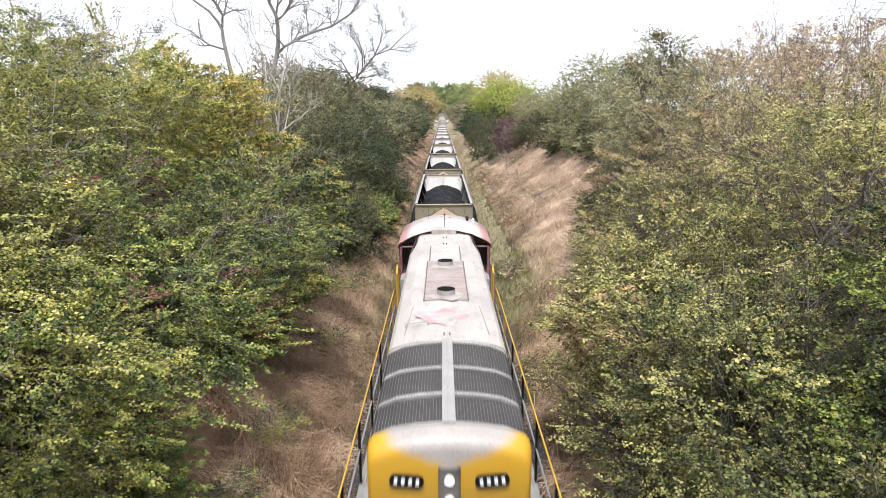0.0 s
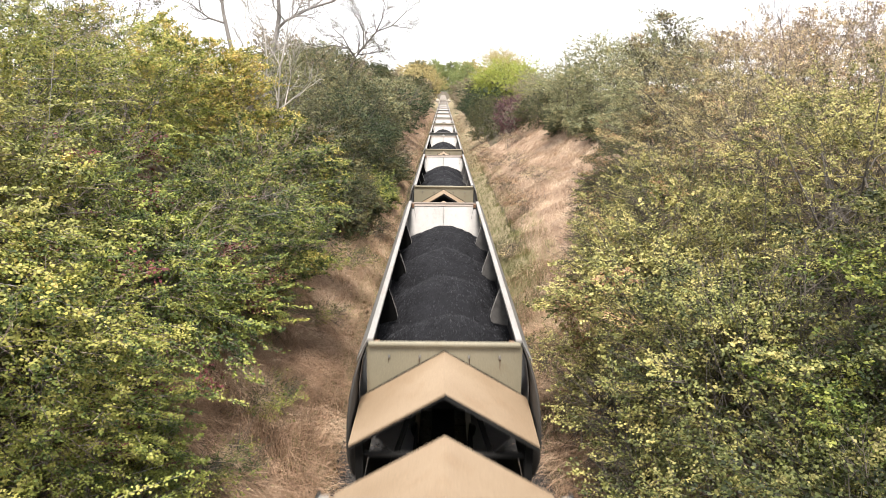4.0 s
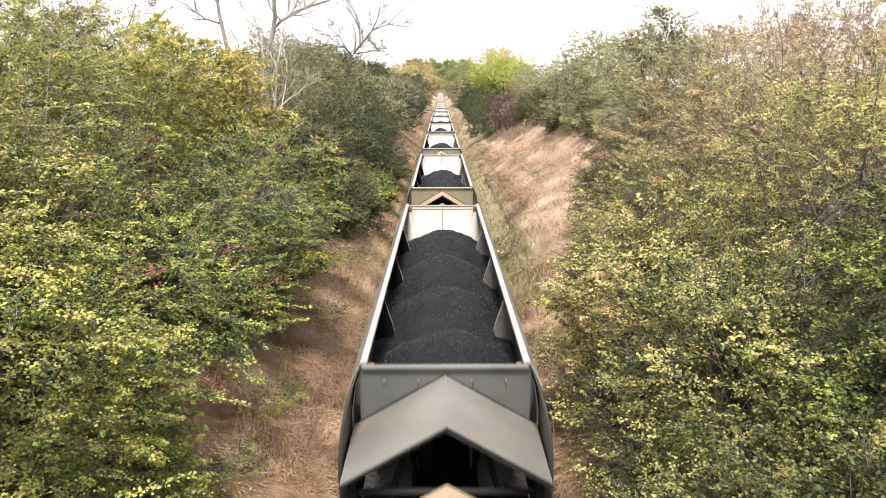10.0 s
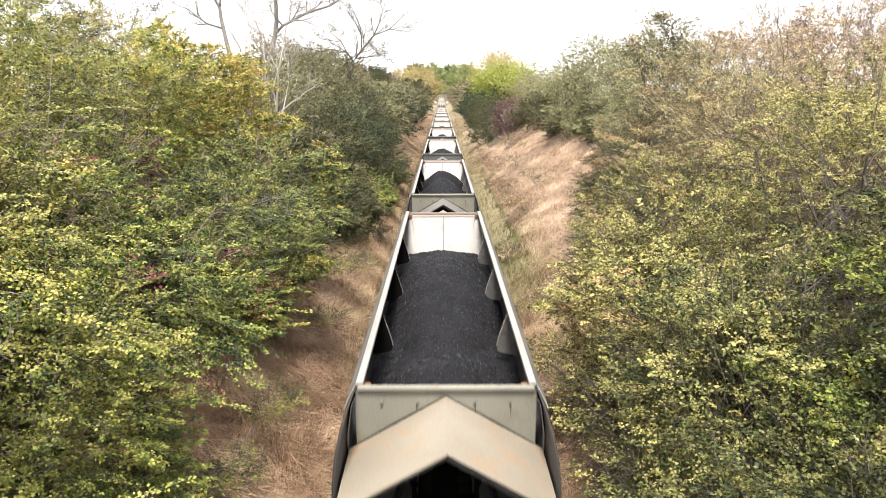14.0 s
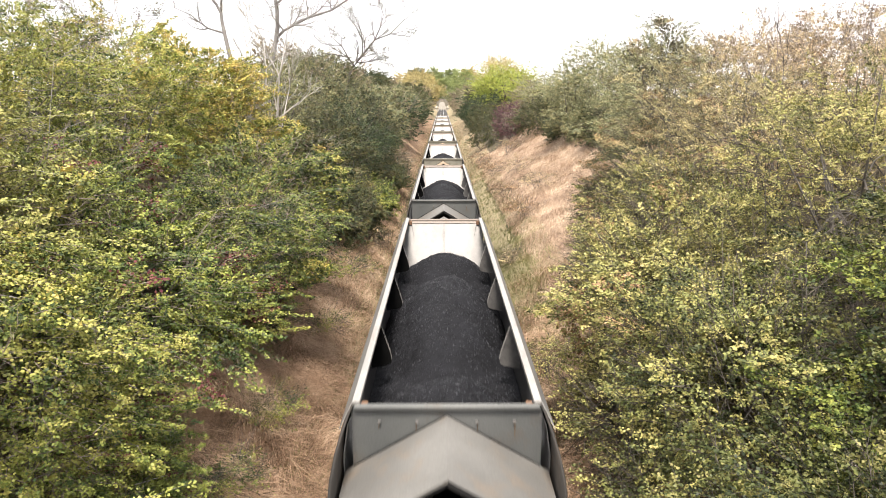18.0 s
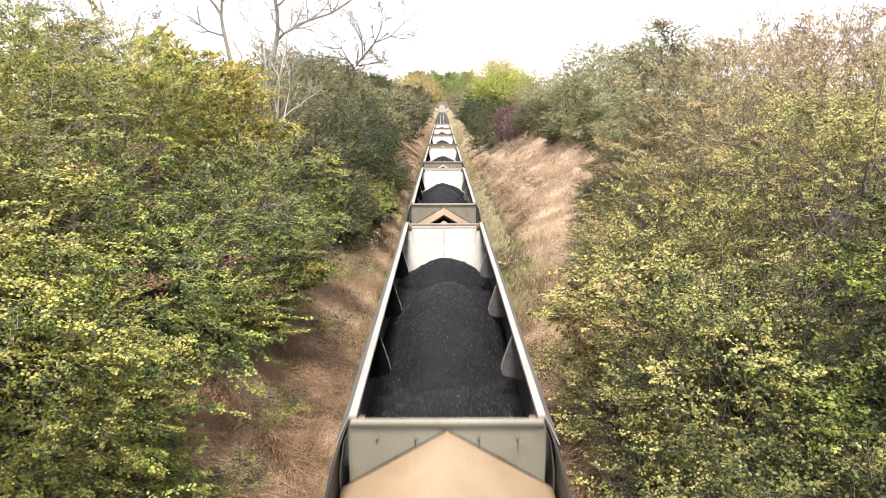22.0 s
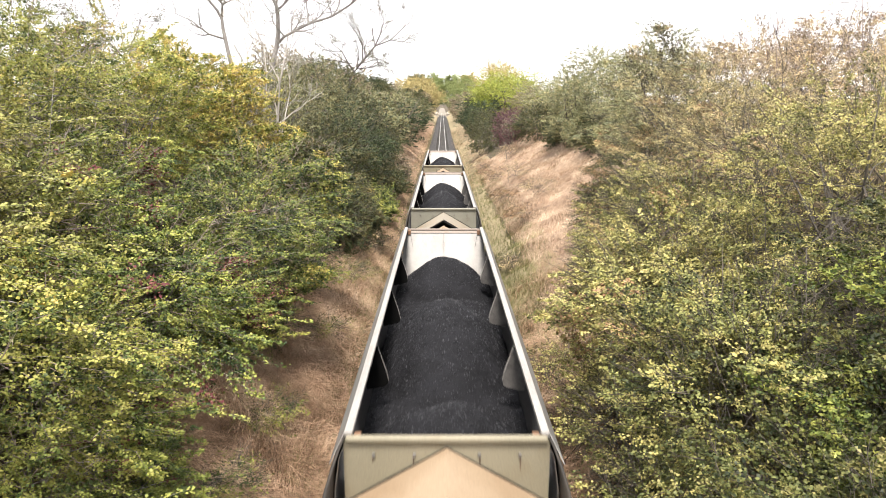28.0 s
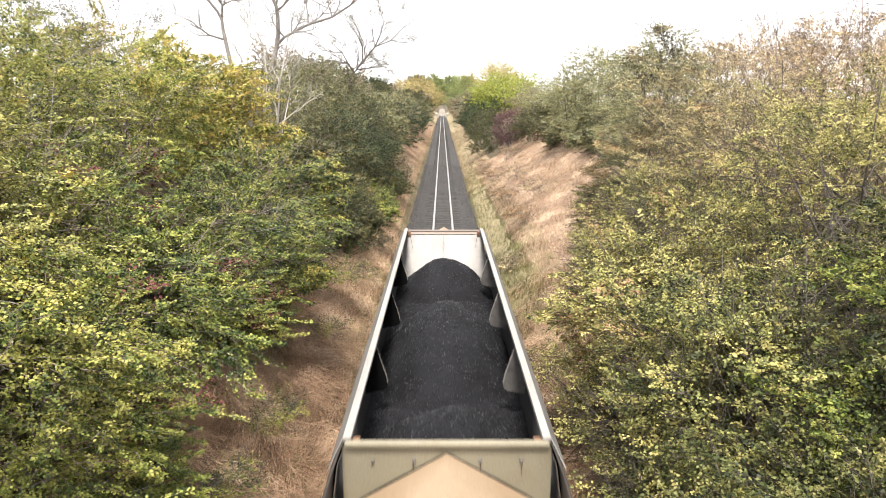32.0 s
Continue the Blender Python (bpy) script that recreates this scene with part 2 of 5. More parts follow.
M["litter"] = foliage("fallen_leaves", ((0.1, 0.06, 0.036), (0.2, 0.125, 0.07), (0.32, 0.215, 0.12)), 2.0, 0.1)
PAL = {
    "hawthorn": ((0.0275, 0.0467, 0.013), (0.119, 0.152, 0.0359), (0.27, 0.283, 0.066), (0.36, 0.335, 0.095)),
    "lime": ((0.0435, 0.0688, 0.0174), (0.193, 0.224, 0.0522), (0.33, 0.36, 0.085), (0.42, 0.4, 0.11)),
    "golden": ((0.09, 0.11, 0.025), (0.27, 0.28, 0.06), (0.46, 0.405, 0.11), (0.57, 0.43, 0.14)),
    "dark": ((0.0323, 0.0504, 0.0224), (0.0882, 0.109, 0.042), (0.169, 0.175, 0.0672), (0.2, 0.171, 0.0666)),
    "ivy": ((0.0182, 0.0338, 0.0169), (0.0468, 0.0715, 0.0325), (0.0975, 0.124, 0.052)),
    # yellowed leaves with the hazy brightness over the left bank mixed into the colour
    "yellow_hazed": ((0.0927, 0.112, 0.0401), (0.278, 0.296, 0.0914), (0.4, 0.41, 0.125), (0.47, 0.435, 0.15)),
    "russet": ((0.136, 0.0723, 0.0405), (0.288, 0.17, 0.09), (0.464, 0.315, 0.171)),
}
PAL.update({
    "deep": ((0.018, 0.032, 0.013), (0.06, 0.085, 0.026), (0.155, 0.19, 0.044), (0.28, 0.285, 0.075)),
    "olive": ((0.06, 0.065, 0.022), (0.2, 0.2, 0.068), (0.36, 0.345, 0.125), (0.46, 0.4, 0.16)),
    "brown": ((0.11, 0.085, 0.056), (0.30, 0.235, 0.155), (0.52, 0.41, 0.265), (0.66, 0.54, 0.28)),
    "green": ((0.0226, 0.0404, 0.0127), (0.0872, 0.126, 0.0324), (0.226, 0.27, 0.062), (0.37, 0.38, 0.095)),
    "leafy": ((0.0174, 0.0259, 0.00968), (0.0713, 0.0906, 0.029), (0.182, 0.198, 0.06), (0.356, 0.324, 0.121)),
    # greygreen and greybrown: paled and greyed, distance haze taken into the leaf colour
    "greygreen": ((0.0721, 0.0812, 0.0476), (0.151, 0.161, 0.084), (0.245, 0.245, 0.119), (0.274, 0.25, 0.128)),
    "greybrown": ((0.132, 0.106, 0.0776), (0.256, 0.209, 0.147), (0.389, 0.319, 0.217), (0.378, 0.331, 0.201)),
})
PAL.update({
    # first palette: greygreen lightened, the east bank's brightness and haze in its colour
    "greygreen_lit": ((0.105, 0.115, 0.068), (0.19, 0.2, 0.11), (0.29, 0.29, 0.15), (0.35, 0.315, 0.165)),
    "purple": ((0.0686, 0.0324, 0.0447), (0.138, 0.0594, 0.0745), (0.211, 0.114, 0.124)),
    "bright": ((0.15, 0.19, 0.035), (0.33, 0.37, 0.075), (0.52, 0.53, 0.14)),
    "amber": ((0.26, 0.215, 0.09), (0.4, 0.335, 0.15), (0.5, 0.43, 0.23)),
    "tawny": ((0.085, 0.076, 0.042), (0.2, 0.177, 0.092), (0.34, 0.296, 0.15), (0.46, 0.385, 0.19)),
    "dusk": ((0.05, 0.05, 0.03), (0.11, 0.1, 0.06), (0.18, 0.16, 0.09)),
    "meadow": ((0.1, 0.125, 0.05), (0.2, 0.235, 0.095), (0.32, 0.35, 0.15)),
    "apple": ((0.027, 0.0368, 0.0137), (0.135, 0.152, 0.0525), (0.28, 0.287, 0.092), (0.42, 0.37, 0.135)),
    "berry": ((0.07, 0.02, 0.022), (0.13, 0.035, 0.04), (0.22, 0.09, 0.08)),
})


def muted(stops, keep=0.7, level=1.0):
    """The same tints drawn closer together in brightness."""
    lum = [0.3 * r + 0.6 * g + 0.1 * b for r, g, b in stops]
    mid = math.exp(sum(math.log(v) for v in lum) / len(lum))
    return [tuple(c * level * (v / mid) ** (keep - 1) for c in col) for col, v in zip(stops, lum)]


LEVEL = {"olive": 1.1, "apple": 0.93, "leafy": 0.7, "brown": 1.0, "tawny": 1.2, "meadow": 1.7, "amber": 1.3, "bright": 1.2, "greygreen_lit": 1.4, "greygreen": 1.2, "green": 0.95, "dark": 0.7, "deep": 1.0, "yellow_hazed": 0.77, "hawthorn": 0.95}
LEAF = {k: foliage(k + "_leaves", muted(v, 0.5 if k in ("amber", "bright", "meadow", "greybrown", "greygreen", "greygreen_lit") else 0.7 if k == "dark" else 1.0, 1.08 * LEVEL.get(k, 1.0)), patch=2.4, through_light=0.08, spread=0.12 if k in ("greygreen_lit", "greygreen", "dark", "greybrown", "amber", "bright", "meadow") else 0.24) for k, v in PAL.items()}

# ---- mesh tools ----


def link_mesh(name, bm, material, smooth=False):
    me = bpy.data.meshes.new(name)
    bm.normal_update()
    bm.to_mesh(me)
    bm.free()
    me.materials.append(material)
    if smooth:
        me.shade_smooth()
    return me


def part(name, bm, material, parent=None, label="", smooth=False):
    ob = new(name, link_mesh(name, bm, material, smooth))
    ob.parent = parent
    return tagged(ob, label)


def array_mesh(name, verts, faces, material):
    """A mesh from numpy arrays; faces all of one size."""
    me = bpy.data.meshes.new(name)
    n, k = faces.shape
    me.vertices.add(len(verts))
    me.vertices.foreach_set("co", np.ascontiguousarray(verts, dtype=np.float32).ravel())
    me.loops.add(n * k)
    me.loops.foreach_set("vertex_index", np.ascontiguousarray(faces, dtype=np.int32).ravel())
    me.polygons.add(n)
    me.polygons.foreach_set("loop_start", np.arange(0, n * k, k, dtype=np.int32))
    me.update(calc_edges=True)
    me.materials.append(material)
    return me


def box(bm, x0, x1, y0, y1, z0, z1, bevel=0.0):
    r = bmesh.ops.create_cube(bm, size=1.0)
    for v in r["verts"]:
        v.co = Vector((x0 + (v.co.x + 0.5) * (x1 - x0), y0 + (v.co.y + 0.5) * (y1 - y0), z0 + (v.co.z + 0.5) * (z1 - z0)))
    if bevel:
        edges = list({e for v in r["verts"] for e in v.link_edges})
        bmesh.ops.bevel(bm, geom=edges, offset=bevel, segments=2, affect="EDGES", profile=0.5)
    return bm


def sheet(bm, corners, thick):
    """A flat plate through the corners, thick along its normal."""
    vs = [Vector(c) for c in corners]
    nrm = (vs[1] - vs[0]).cross(vs[2] - vs[0]).normalized() * thick
    a = [bm.verts.new(v) for v in vs]
    b = [bm.verts.new(v + nrm) for v in vs]
    bm.faces.new(a[::-1])
    bm.faces.new(b)
    for i in range(len(vs)):
        j = (i + 1) % len(vs)
        bm.faces.new((a[i], a[j], b[j], b[i]))
    return bm


def tube(bm, pts, radii, n=6):
    """A tapered tube along a line of points."""
    pts = [Vector(p) for p in pts]
    if not hasattr(radii, "__len__"):
        radii = [radii] * len(pts)
    rings = []
    for i, p in enumerate(pts):
        d = (pts[min(i + 1, len(pts) - 1)] - pts[max(i - 1, 0)]).normalized()
        s = d.cross(Vector((0, 0, 1)) if abs(d.z) < 0.9 else Vector((1, 0, 0))).normalized()
        u = s.cross(d)
        rings.append([bm.verts.new(p + (s * math.cos(a) + u * math.sin(a)) * radii[i]) for a in [6.2832 * k / n for k in range(n)]])
    for r0, r1 in zip(rings, rings[1:]):
        for k in range(n):
            bm.faces.new((r0[k], r0[(k + 1) % n], r1[(k + 1) % n], r1[k]))
    bm.faces.new(rings[0][::-1])
    bm.faces.new(rings[-1])
    return bm


def B():
    return bmesh.new()


# ---- ground and track ----


def rough_at(x, y):
    return 0.16 * np.sin(0.9 * x + 0.37 * y) * np.sin(0.53 * y - 0.4 * x) + 0.07 * np.sin(2.1 * y + 1.3 * x)


def ground_z(x, y):
    """Height of the cutting: flat formation, banks rising on both sides, fields on top."""
    x, y = np.asarray(x, float), np.asarray(y, float)
    a = np.abs(x)
    crest = 5.3 + 0.25 * np.sin(y * 0.03)
    z = np.clip(a - 2.25, 0, None) * 0.68
    z = crest - np.log1p(np.exp(np.clip((crest - z) * 2.0, -40, 40))) / 2.0
    z = np.where(a < 2.25, np.maximum(z, 0) * 0, np.maximum(z, 0))
    return z - 0.42 + rough_at(x, y) * np.clip((a - 2.0) / 1.5, 0, 1)


def build_ground():
    xs = np.concatenate([[-900, -400, -150, -60, -35], np.arange(-24, -2.4, 0.6), np.arange(-2.4, 2.41, 0.4), np.arange(3.0, 24.1, 0.6), [35, 60, 150, 400, 900]])
    ys = np.concatenate([[-900, -500], np.arange(-340, -20, 16), np.arange(-12, 70, 0.7), np.arange(72, 200, 4), np.arange(210, 460, 15), [520, 700, 1000, 1500, 2200, 3000]])
    X, Y = np.meshgrid(xs, ys)
    V = np.stack([X, Y, ground_z(X, Y)], -1).reshape(-1, 3)
    w = len(xs)
    i, j = np.meshgrid(np.arange(len(xs) - 1), np.arange(len(ys) - 1))
    k = (j * w + i).ravel()
    F = np.stack([k, k + 1, k + 1 + w, k + w], -1)
    me = array_mesh("ground", V, F, M["soil"])
    me.shade_smooth()
    tagged(new("ground", me), "brown earth cutting banks with dead grass and soil", "ground", kind="structure")


def build_track():
    t = tagged(new("railway_track"), "single narrow-gauge track with grey ballast and bright rails", "track", kind="structure")
    bm = B()
    n = 80
    prof = [(-2.35, -0.46), (-1.75, -0.2), (-0.5, -0.16), (0.5, -0.16), (1.75, -0.2), (2.35, -0.46)]
    rows = [[bm.verts.new((x, -330 + i * 10.0, z)) for x, z in prof] for i in range(n)]
    for a, b in zip(rows, rows[1:]):
        for k in range(5):
            bm.faces.new((a[k], a[k + 1], b[k + 1], b[k]))
    part("ballast", bm, M["ballast"], t, "dark grey crushed stone ballast")
    for s in (-1, 1):
        bm = B()
        x = s * 0.565
        for x0, x1, z0, z1 in ((-0.035, 0.035, -0.035, 0), (-0.009, 0.009, -0.12, -0.035), (-0.06, 0.06, -0.14, -0.12)):
            box(bm, x + x0, x + x1, -330, 460, z0, z1)
        part("rail", bm, M["rail"], t, "polished steel rail")
    bm = B()
    box(bm, -1.05, 1.05, -0.11, 0.11, -0.26, -0.142, 0.015)
    sl = part("sleeper", bm, M["sleeper"], t)
    sl.location = (0, -4.4, 0)
    for i in range(1, 299):
        o = new("sleeper", sl.data)
        o.parent = t
        o.location = (0, -4.4 + i * 0.7, 0)
    # loose stones along the shoulders
    rng = np.random.default_rng(5)
    stones("ballast_stones", rng, 9000, t)


def stones(name, rng, n, parent):
    y = 3 + 75 * rng.random(n) ** 1.6
    x = rng.uniform(-2.3, 2.3, n)
    z = np.interp(np.abs(x), [0, 0.5, 1.75, 2.35], [-0.16, -0.16, -0.2, -0.46])
    c = np.stack([x, y, z + 0.005], -1)
    r = rng.uniform(0.025, 0.05, (n, 1, 1))
    base = np.array([(1, 0, 0), (-1, 0, 0), (0, 1, 0), (0, -1, 0), (0, 0, 1), (0, 0, -1)], float)
    V = c[:, None] + base[None] * r * rng.uniform(0.6, 1.3, (n, 6, 1)) + rng.normal(0, 0.006, (n, 6, 3))
    f = np.array([(0, 2, 4), (2, 1, 4), (1, 3, 4), (3, 0, 4), (2, 0, 5), (1, 2, 5), (3, 1, 5), (0, 3, 5)])
    F = (np.arange(n)[:, None, None] * 6 + f[None]).reshape(-1, 3)
    o = new(name, array_mesh(name, V.reshape(-1, 3), F, M["ballast"]))
    o.parent = parent
    tagged(o, kind="stuff")


def build_parapet(s):
    """Pale concrete wing wall and parapet where the line leaves the cutting."""
    bm = B()
    box(bm, s * 2.9 - 1.1, s * 2.9 + 1.1, 344, 345, -0.6, 1.3, 0.06)
    box(bm, s * 2.9 - 1.25, s * 2.9 + 1.25, 343.8, 345.2, 1.3, 1.6, 0.06)
    box(bm, s * 3.4 - 0.25, s * 3.4 + 0.25, 345, 440, -0.6, 1.2, 0.05)
    tagged(part("bridge_parapet", bm, M["concrete"]), "pale concrete parapet wall of a small underbridge", "parapet", kind="structure")


build_ground()
build_track()
bm = B()
box(bm, -3.2, 3.2, 380, 900, -0.5, -0.06, 0.05)
tagged(part("gravel_yard", bm, M["grit"]), "pale gravel where the line leaves the cutting", "gravel", kind="structure")
build_parapet(-1)
build_parapet(1)

# ---- rolling stock ----
HALF = 6.68      # half the distance between a wagon's end plates
PITCH = 17.595   # wagon to wagon
SIDE = [(3.06, 1.27, 0.0), (3.0, 1.31, 0.16), (2.88, 1.36, 0.42), (2.72, 1.405, 0.68), (2.5, 1.44, 0.9), (2.2, 1.46, 1.06), (1.9, 1.46, 1.13),
        (1.6, 1.45, 1.14), (1.35, 1.40, 1.1), (1.15, 1.28, 1.02)]


def side_panel(s):
    bm = B()
    ny = 12
    skins = []
    for off in (0.0, -0.035):
        skins.append([[bm.verts.new((s * (x + off), (2 * j / ny - 1) * (HALF + e), z)) for j in range(ny + 1)] for z, x, e in SIDE])
    for k, g in enumerate(skins):
        for a, b in zip(g, g[1:]):
            for j in range(ny):
                q = (a[j], a[j + 1], b[j + 1], b[j])
                bm.faces.new(q if (k == 0) == (s < 0) else q[::-1])
    o, i = skins
    for j in range(ny):
        bm.faces.new((o[0][j], o[0][j + 1], i[0][j + 1], i[0][j]))
        bm.faces.new((o[-1][j], o[-1][j + 1], i[-1][j + 1], i[-1][j]))
    for r in range(len(SIDE) - 1):
        for j in (0, ny):
            bm.faces.new((o[r][j], o[r + 1][j], i[r + 1][j], i[r][j]))
    bmesh.ops.recalc_face_normals(bm, faces=bm.faces)
    return bm


def build_wagon(plate, paint, reach, label):
    w = tagged(new("coal_wagon"), label, "wagon", "coal wagons of the train")
    for s in (-1, 1):
        part("side_panel", side_panel(s), M["side"], w, "grimy bulging steel side", True)
        bm = B()
        box(bm, s * 1.206 - 0.052, s * 1.206 + 0.052, -HALF - 0.02, HALF + 0.02, 3.05, 3.12, 0.012)
        part("top_rail", bm, M["rim"], w, "worn pale steel rim")
        bm = B()
        sheet(bm, [(s * 1.262, -HALF, 3.1), (s * 1.262, HALF, 3.1), (s * 1.4, HALF + 0.3, 2.86), (s * 1.4, -HALF - 0.3, 2.86)], 0.012 * s)
        bmesh.ops.recalc_face_normals(bm, faces=bm.faces)
        part("cant_strip", bm, M["cant"], w, "dull grey strip under the rim")
        # inner lining, sloping in towards the doors
        bm = B()
        xs = [(3.04, 1.225), (2.75, 1.34), (2.3, 1.405), (1.6, 1.40), (0.75, 0.55)]
        for (z0, x0), (z1, x1) in zip(xs, xs[1:]):
            c = [(s * x0, -HALF, z0), (s * x0, HALF, z0), (s * x1, HALF, z1), (s * x1, -HALF, z1)]
            sheet(bm, c, 0.012 * s)
        part("inner_lining", bm, M["inner"], w)
        for y in (-3.34, 0.0, 3.34):
            bm = B()
            pts = [(s * 1.24, y - 0.02, 3.02), (s * 1.19, y - 0.02, 2.98), (s * 1.03, y - 0.02, 2.45), (s * 1.0, y - 0.02, 2.3), (s * 1.01, y - 0.02, 2.23),
                   (s * 1.07, y - 0.02, 2.19), (s * 1.38, y - 0.02, 2.12), (s * 1.38, y - 0.02, 2.6)]
            sheet(bm, pts, 0.05)
            # left row near black, right row lighter scuffed grey
            fin = part("gusset", bm, M["deep_black"] if s < 0 else M["gusset"], w, "scuffed steel gusset plate")
            bm = B()
            tube(bm, [(s * 1.2, y + 0.005, 3.0), (s * 1.03, y + 0.005, 2.46), (s * 0.998, y + 0.005, 2.3)], [0.008, 0.011, 0.009], 5)
            part("worn_edge", bm, M["rim"], fin)
    for e in (-1, 1):
        y = e * HALF
        bm = B()
        box(bm, -1.27, 1.27, y - 0.02, y + 0.02, 1.9, 3.0)
        part("end_plate", bm, plate, w)
        bm = B()
        box(bm, -1.24, 1.24, min(y - e * 0.025, y + e * 0.07), max(y - e * 0.025, y + e * 0.07), 2.985, 3.07, 0.03)
        part("end_lip", bm, plate if e < 0 else M["lipwear"], w, "rounded lip along the end", True)
        bm = B()
        sheet(bm, [(-1.23, y - e * 0.03, 3.0), (1.23, y - e * 0.03, 3.0), (1.38, y - e * 0.95, 1.7), (-1.38, y - e * 0.95, 1.7)], 0.015 * e)
        sheet(bm, [(-1.38, y - e * 0.95, 1.7), (1.38, y - e * 0.95, 1.7), (1.2, y - e * 2.2, 0.7), (-1.2, y - e * 2.2, 0.7)], 0.015 * e)
        part("slope_sheet", bm, M["plate"], w, "bright scoured slope sheet")
        bm = B()
        sheet(bm, [(-0.006, y - e * 0.045, 2.98), (0.006, y - e * 0.045, 2.98), (0.006, y - e * 0.9, 1.77), (-0.006, y - e * 0.9, 1.77)], -0.02 * e)
        part("seam", bm, M["side"], w)
        for s in (-1, 1):
            bm = B()
            sheet(bm, [(s * 1.09 - 0.007, y - e * 0.045, 2.98), (s * 1.09 + 0.007, y - e * 0.045, 2.98), (s * 0.99 + 0.003, y - e * 0.36, 2.535), (s * 0.99 - 0.003, y - e * 0.36, 2.535)], -0.02 * e)
            part("seam", bm, M["side"], w)
            bm = B()
            box(bm, s * 1.11 - 0.045, s * 1.11 + 0.045, min(y - e * 0.05, y - e * 0.16), max(y - e * 0.05, y - e * 0.16), 2.9, 3.03, 0.01)
            part("corner_bracket", bm, M["rust"], w, "rusty corner bracket")
        bm = B()
        sheet(bm, [(-1.2, y - e * 0.042, 3.0), (1.2, y - e * 0.042, 3.0), (1.2, y - e * 0.085, 2.94), (-1.2, y - e * 0.085, 2.94)], -0.012 * e)
        part("wear_strip", bm, M["lipwear"], w, "rust-tinged folded strip along the top")
        for s in (-1, 1):
            bm = B()
            c = [(0, y + e * 0.02, 2.91), (0, y + e * reach, 2.89), (s * 1.38, y + e * reach, 2.07), (s * 1.38, y + e * 0.02, 2.09)]
            sheet(bm, c, 0.03 * s * e)
            bmesh.ops.recalc_face_normals(bm, faces=bm.faces)
            part("end_hood", bm, paint, w, "sloping gable plate over the end frame")
            bm = B()
            c = [(0, y + e * (reach - 0.02), 2.88), (0, y + e * (reach - 0.02), 2.8), (s * 1.36, y + e * (reach - 0.02), 1.99), (s * 1.36, y + e * (reach - 0.02), 2.06)]
            sheet(bm, c, 0.02)
            bmesh.ops.recalc_face_normals(bm, faces=bm.faces)
            part("hood_flange", bm, M["under"], w)
            bm = B()
            tube(bm, [(s * 0.95, y + e * 1.3, 1.05), (s * 0.4, y - e * 0.3, 2.2)], 0.05, 6)
            part("brace", bm, M["under"], w)
            bm = B()
            box(bm, s * 1.25 - 0.06, s * 1.25 + 0.06, y + e * 1.25 - 0.08, y + e * 1.25 + 0.08, 1.0, 2.1, 0.01)
            part("end_post", bm, M["black"], w)
            for k in range(2):
                bm = B()
                box(bm, s * (0.4 + 0.5 * k) - 0.015, s * (0.4 + 0.5 * k) + 0.015, y + e * 0.02, y + e * 0.045, 2.8, 2.835, 0.005)
                part("bracket", bm, M["cant"], w)
                if e < 0:
                    bm = B()
                    d = 0.1 + 0.06 * ((k + s) % 3)
                    sheet(bm, [(s * (0.41 + 0.5 * k) - 0.012, y - 0.0235, 2.82), (s * (0.41 + 0.5 * k) + 0.012, y - 0.0235, 2.82), (s * (0.41 + 0.5 * k) + 0.004, y - 0.0235, 2.82 - d), (s * (0.41 + 0.5 * k) - 0.006, y - 0.0235, 2.82 - d)], 0.002)
                    bmesh.ops.recalc_face_normals(bm, faces=bm.faces)
                    part("rust_streak", bm, M["ruststreak"], w)
        # shade under the gable put in as a black sheet over the end plate
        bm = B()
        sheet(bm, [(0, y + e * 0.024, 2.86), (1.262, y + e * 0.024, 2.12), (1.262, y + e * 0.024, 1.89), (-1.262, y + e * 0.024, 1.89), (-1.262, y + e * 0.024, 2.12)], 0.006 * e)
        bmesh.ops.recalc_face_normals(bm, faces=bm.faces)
        part("gable_shade", bm, M["black"], w, "black sheet for the shade under the gable")
        for s in (-1, 1):
            bm = B()
            tube(bm, [(0, y + e * 0.028, 2.918), (s * 0.7, y + e * 0.028, 2.502), (s * 1.26, y + e * 0.028, 2.169)], [0.006, 0.016, 0.009], 5)
            part("weld_bead", bm, M["black"], w, "grimy weld")
        bm = B()
        tube(bm, [(-1.25, y + e * 1.2, 1.75), (1.25, y + e * 1.2, 1.75)], 0.05, 8)
        part("cross_bar", bm, M["under"], w)
        bm = B()
        box(bm, -1.2, 1.2, y + e * 1.55 - 0.12, y + e * 1.55 + 0.12, 0.72, 1.05, 0.02)
        part("headstock", bm, M["black"], w)
        bm = B()
        box(bm, -0.14, 0.14, min(y + e * 1.6, y + e * 2.1), max(y + e * 1.6, y + e * 2.1), 0.72, 0.98, 0.03)
        part("coupler", bm, M["black"], w)
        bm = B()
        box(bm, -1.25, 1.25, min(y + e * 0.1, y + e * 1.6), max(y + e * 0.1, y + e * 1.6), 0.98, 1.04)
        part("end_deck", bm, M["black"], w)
        build_bogie(w, e * (HALF - 0.4))
    bm = B()
    box(bm, -0.22, 0.22, -HALF - 1.5, HALF + 1.5, 0.6, 0.95, 0.02)
    part("centre_sill", bm, M["black"], w)
    for y in (-2.2, 2.2):
        bm = B()
        c = [(-0.55, y - 1.2, 0.78), (0.55, y - 1.2, 0.78), (0.55, y + 1.2, 0.78), (-0.55, y + 1.2, 0.78)]
        sheet(bm, c, 0.04)
        part("discharge_door", bm, M["black"], w)
    return w


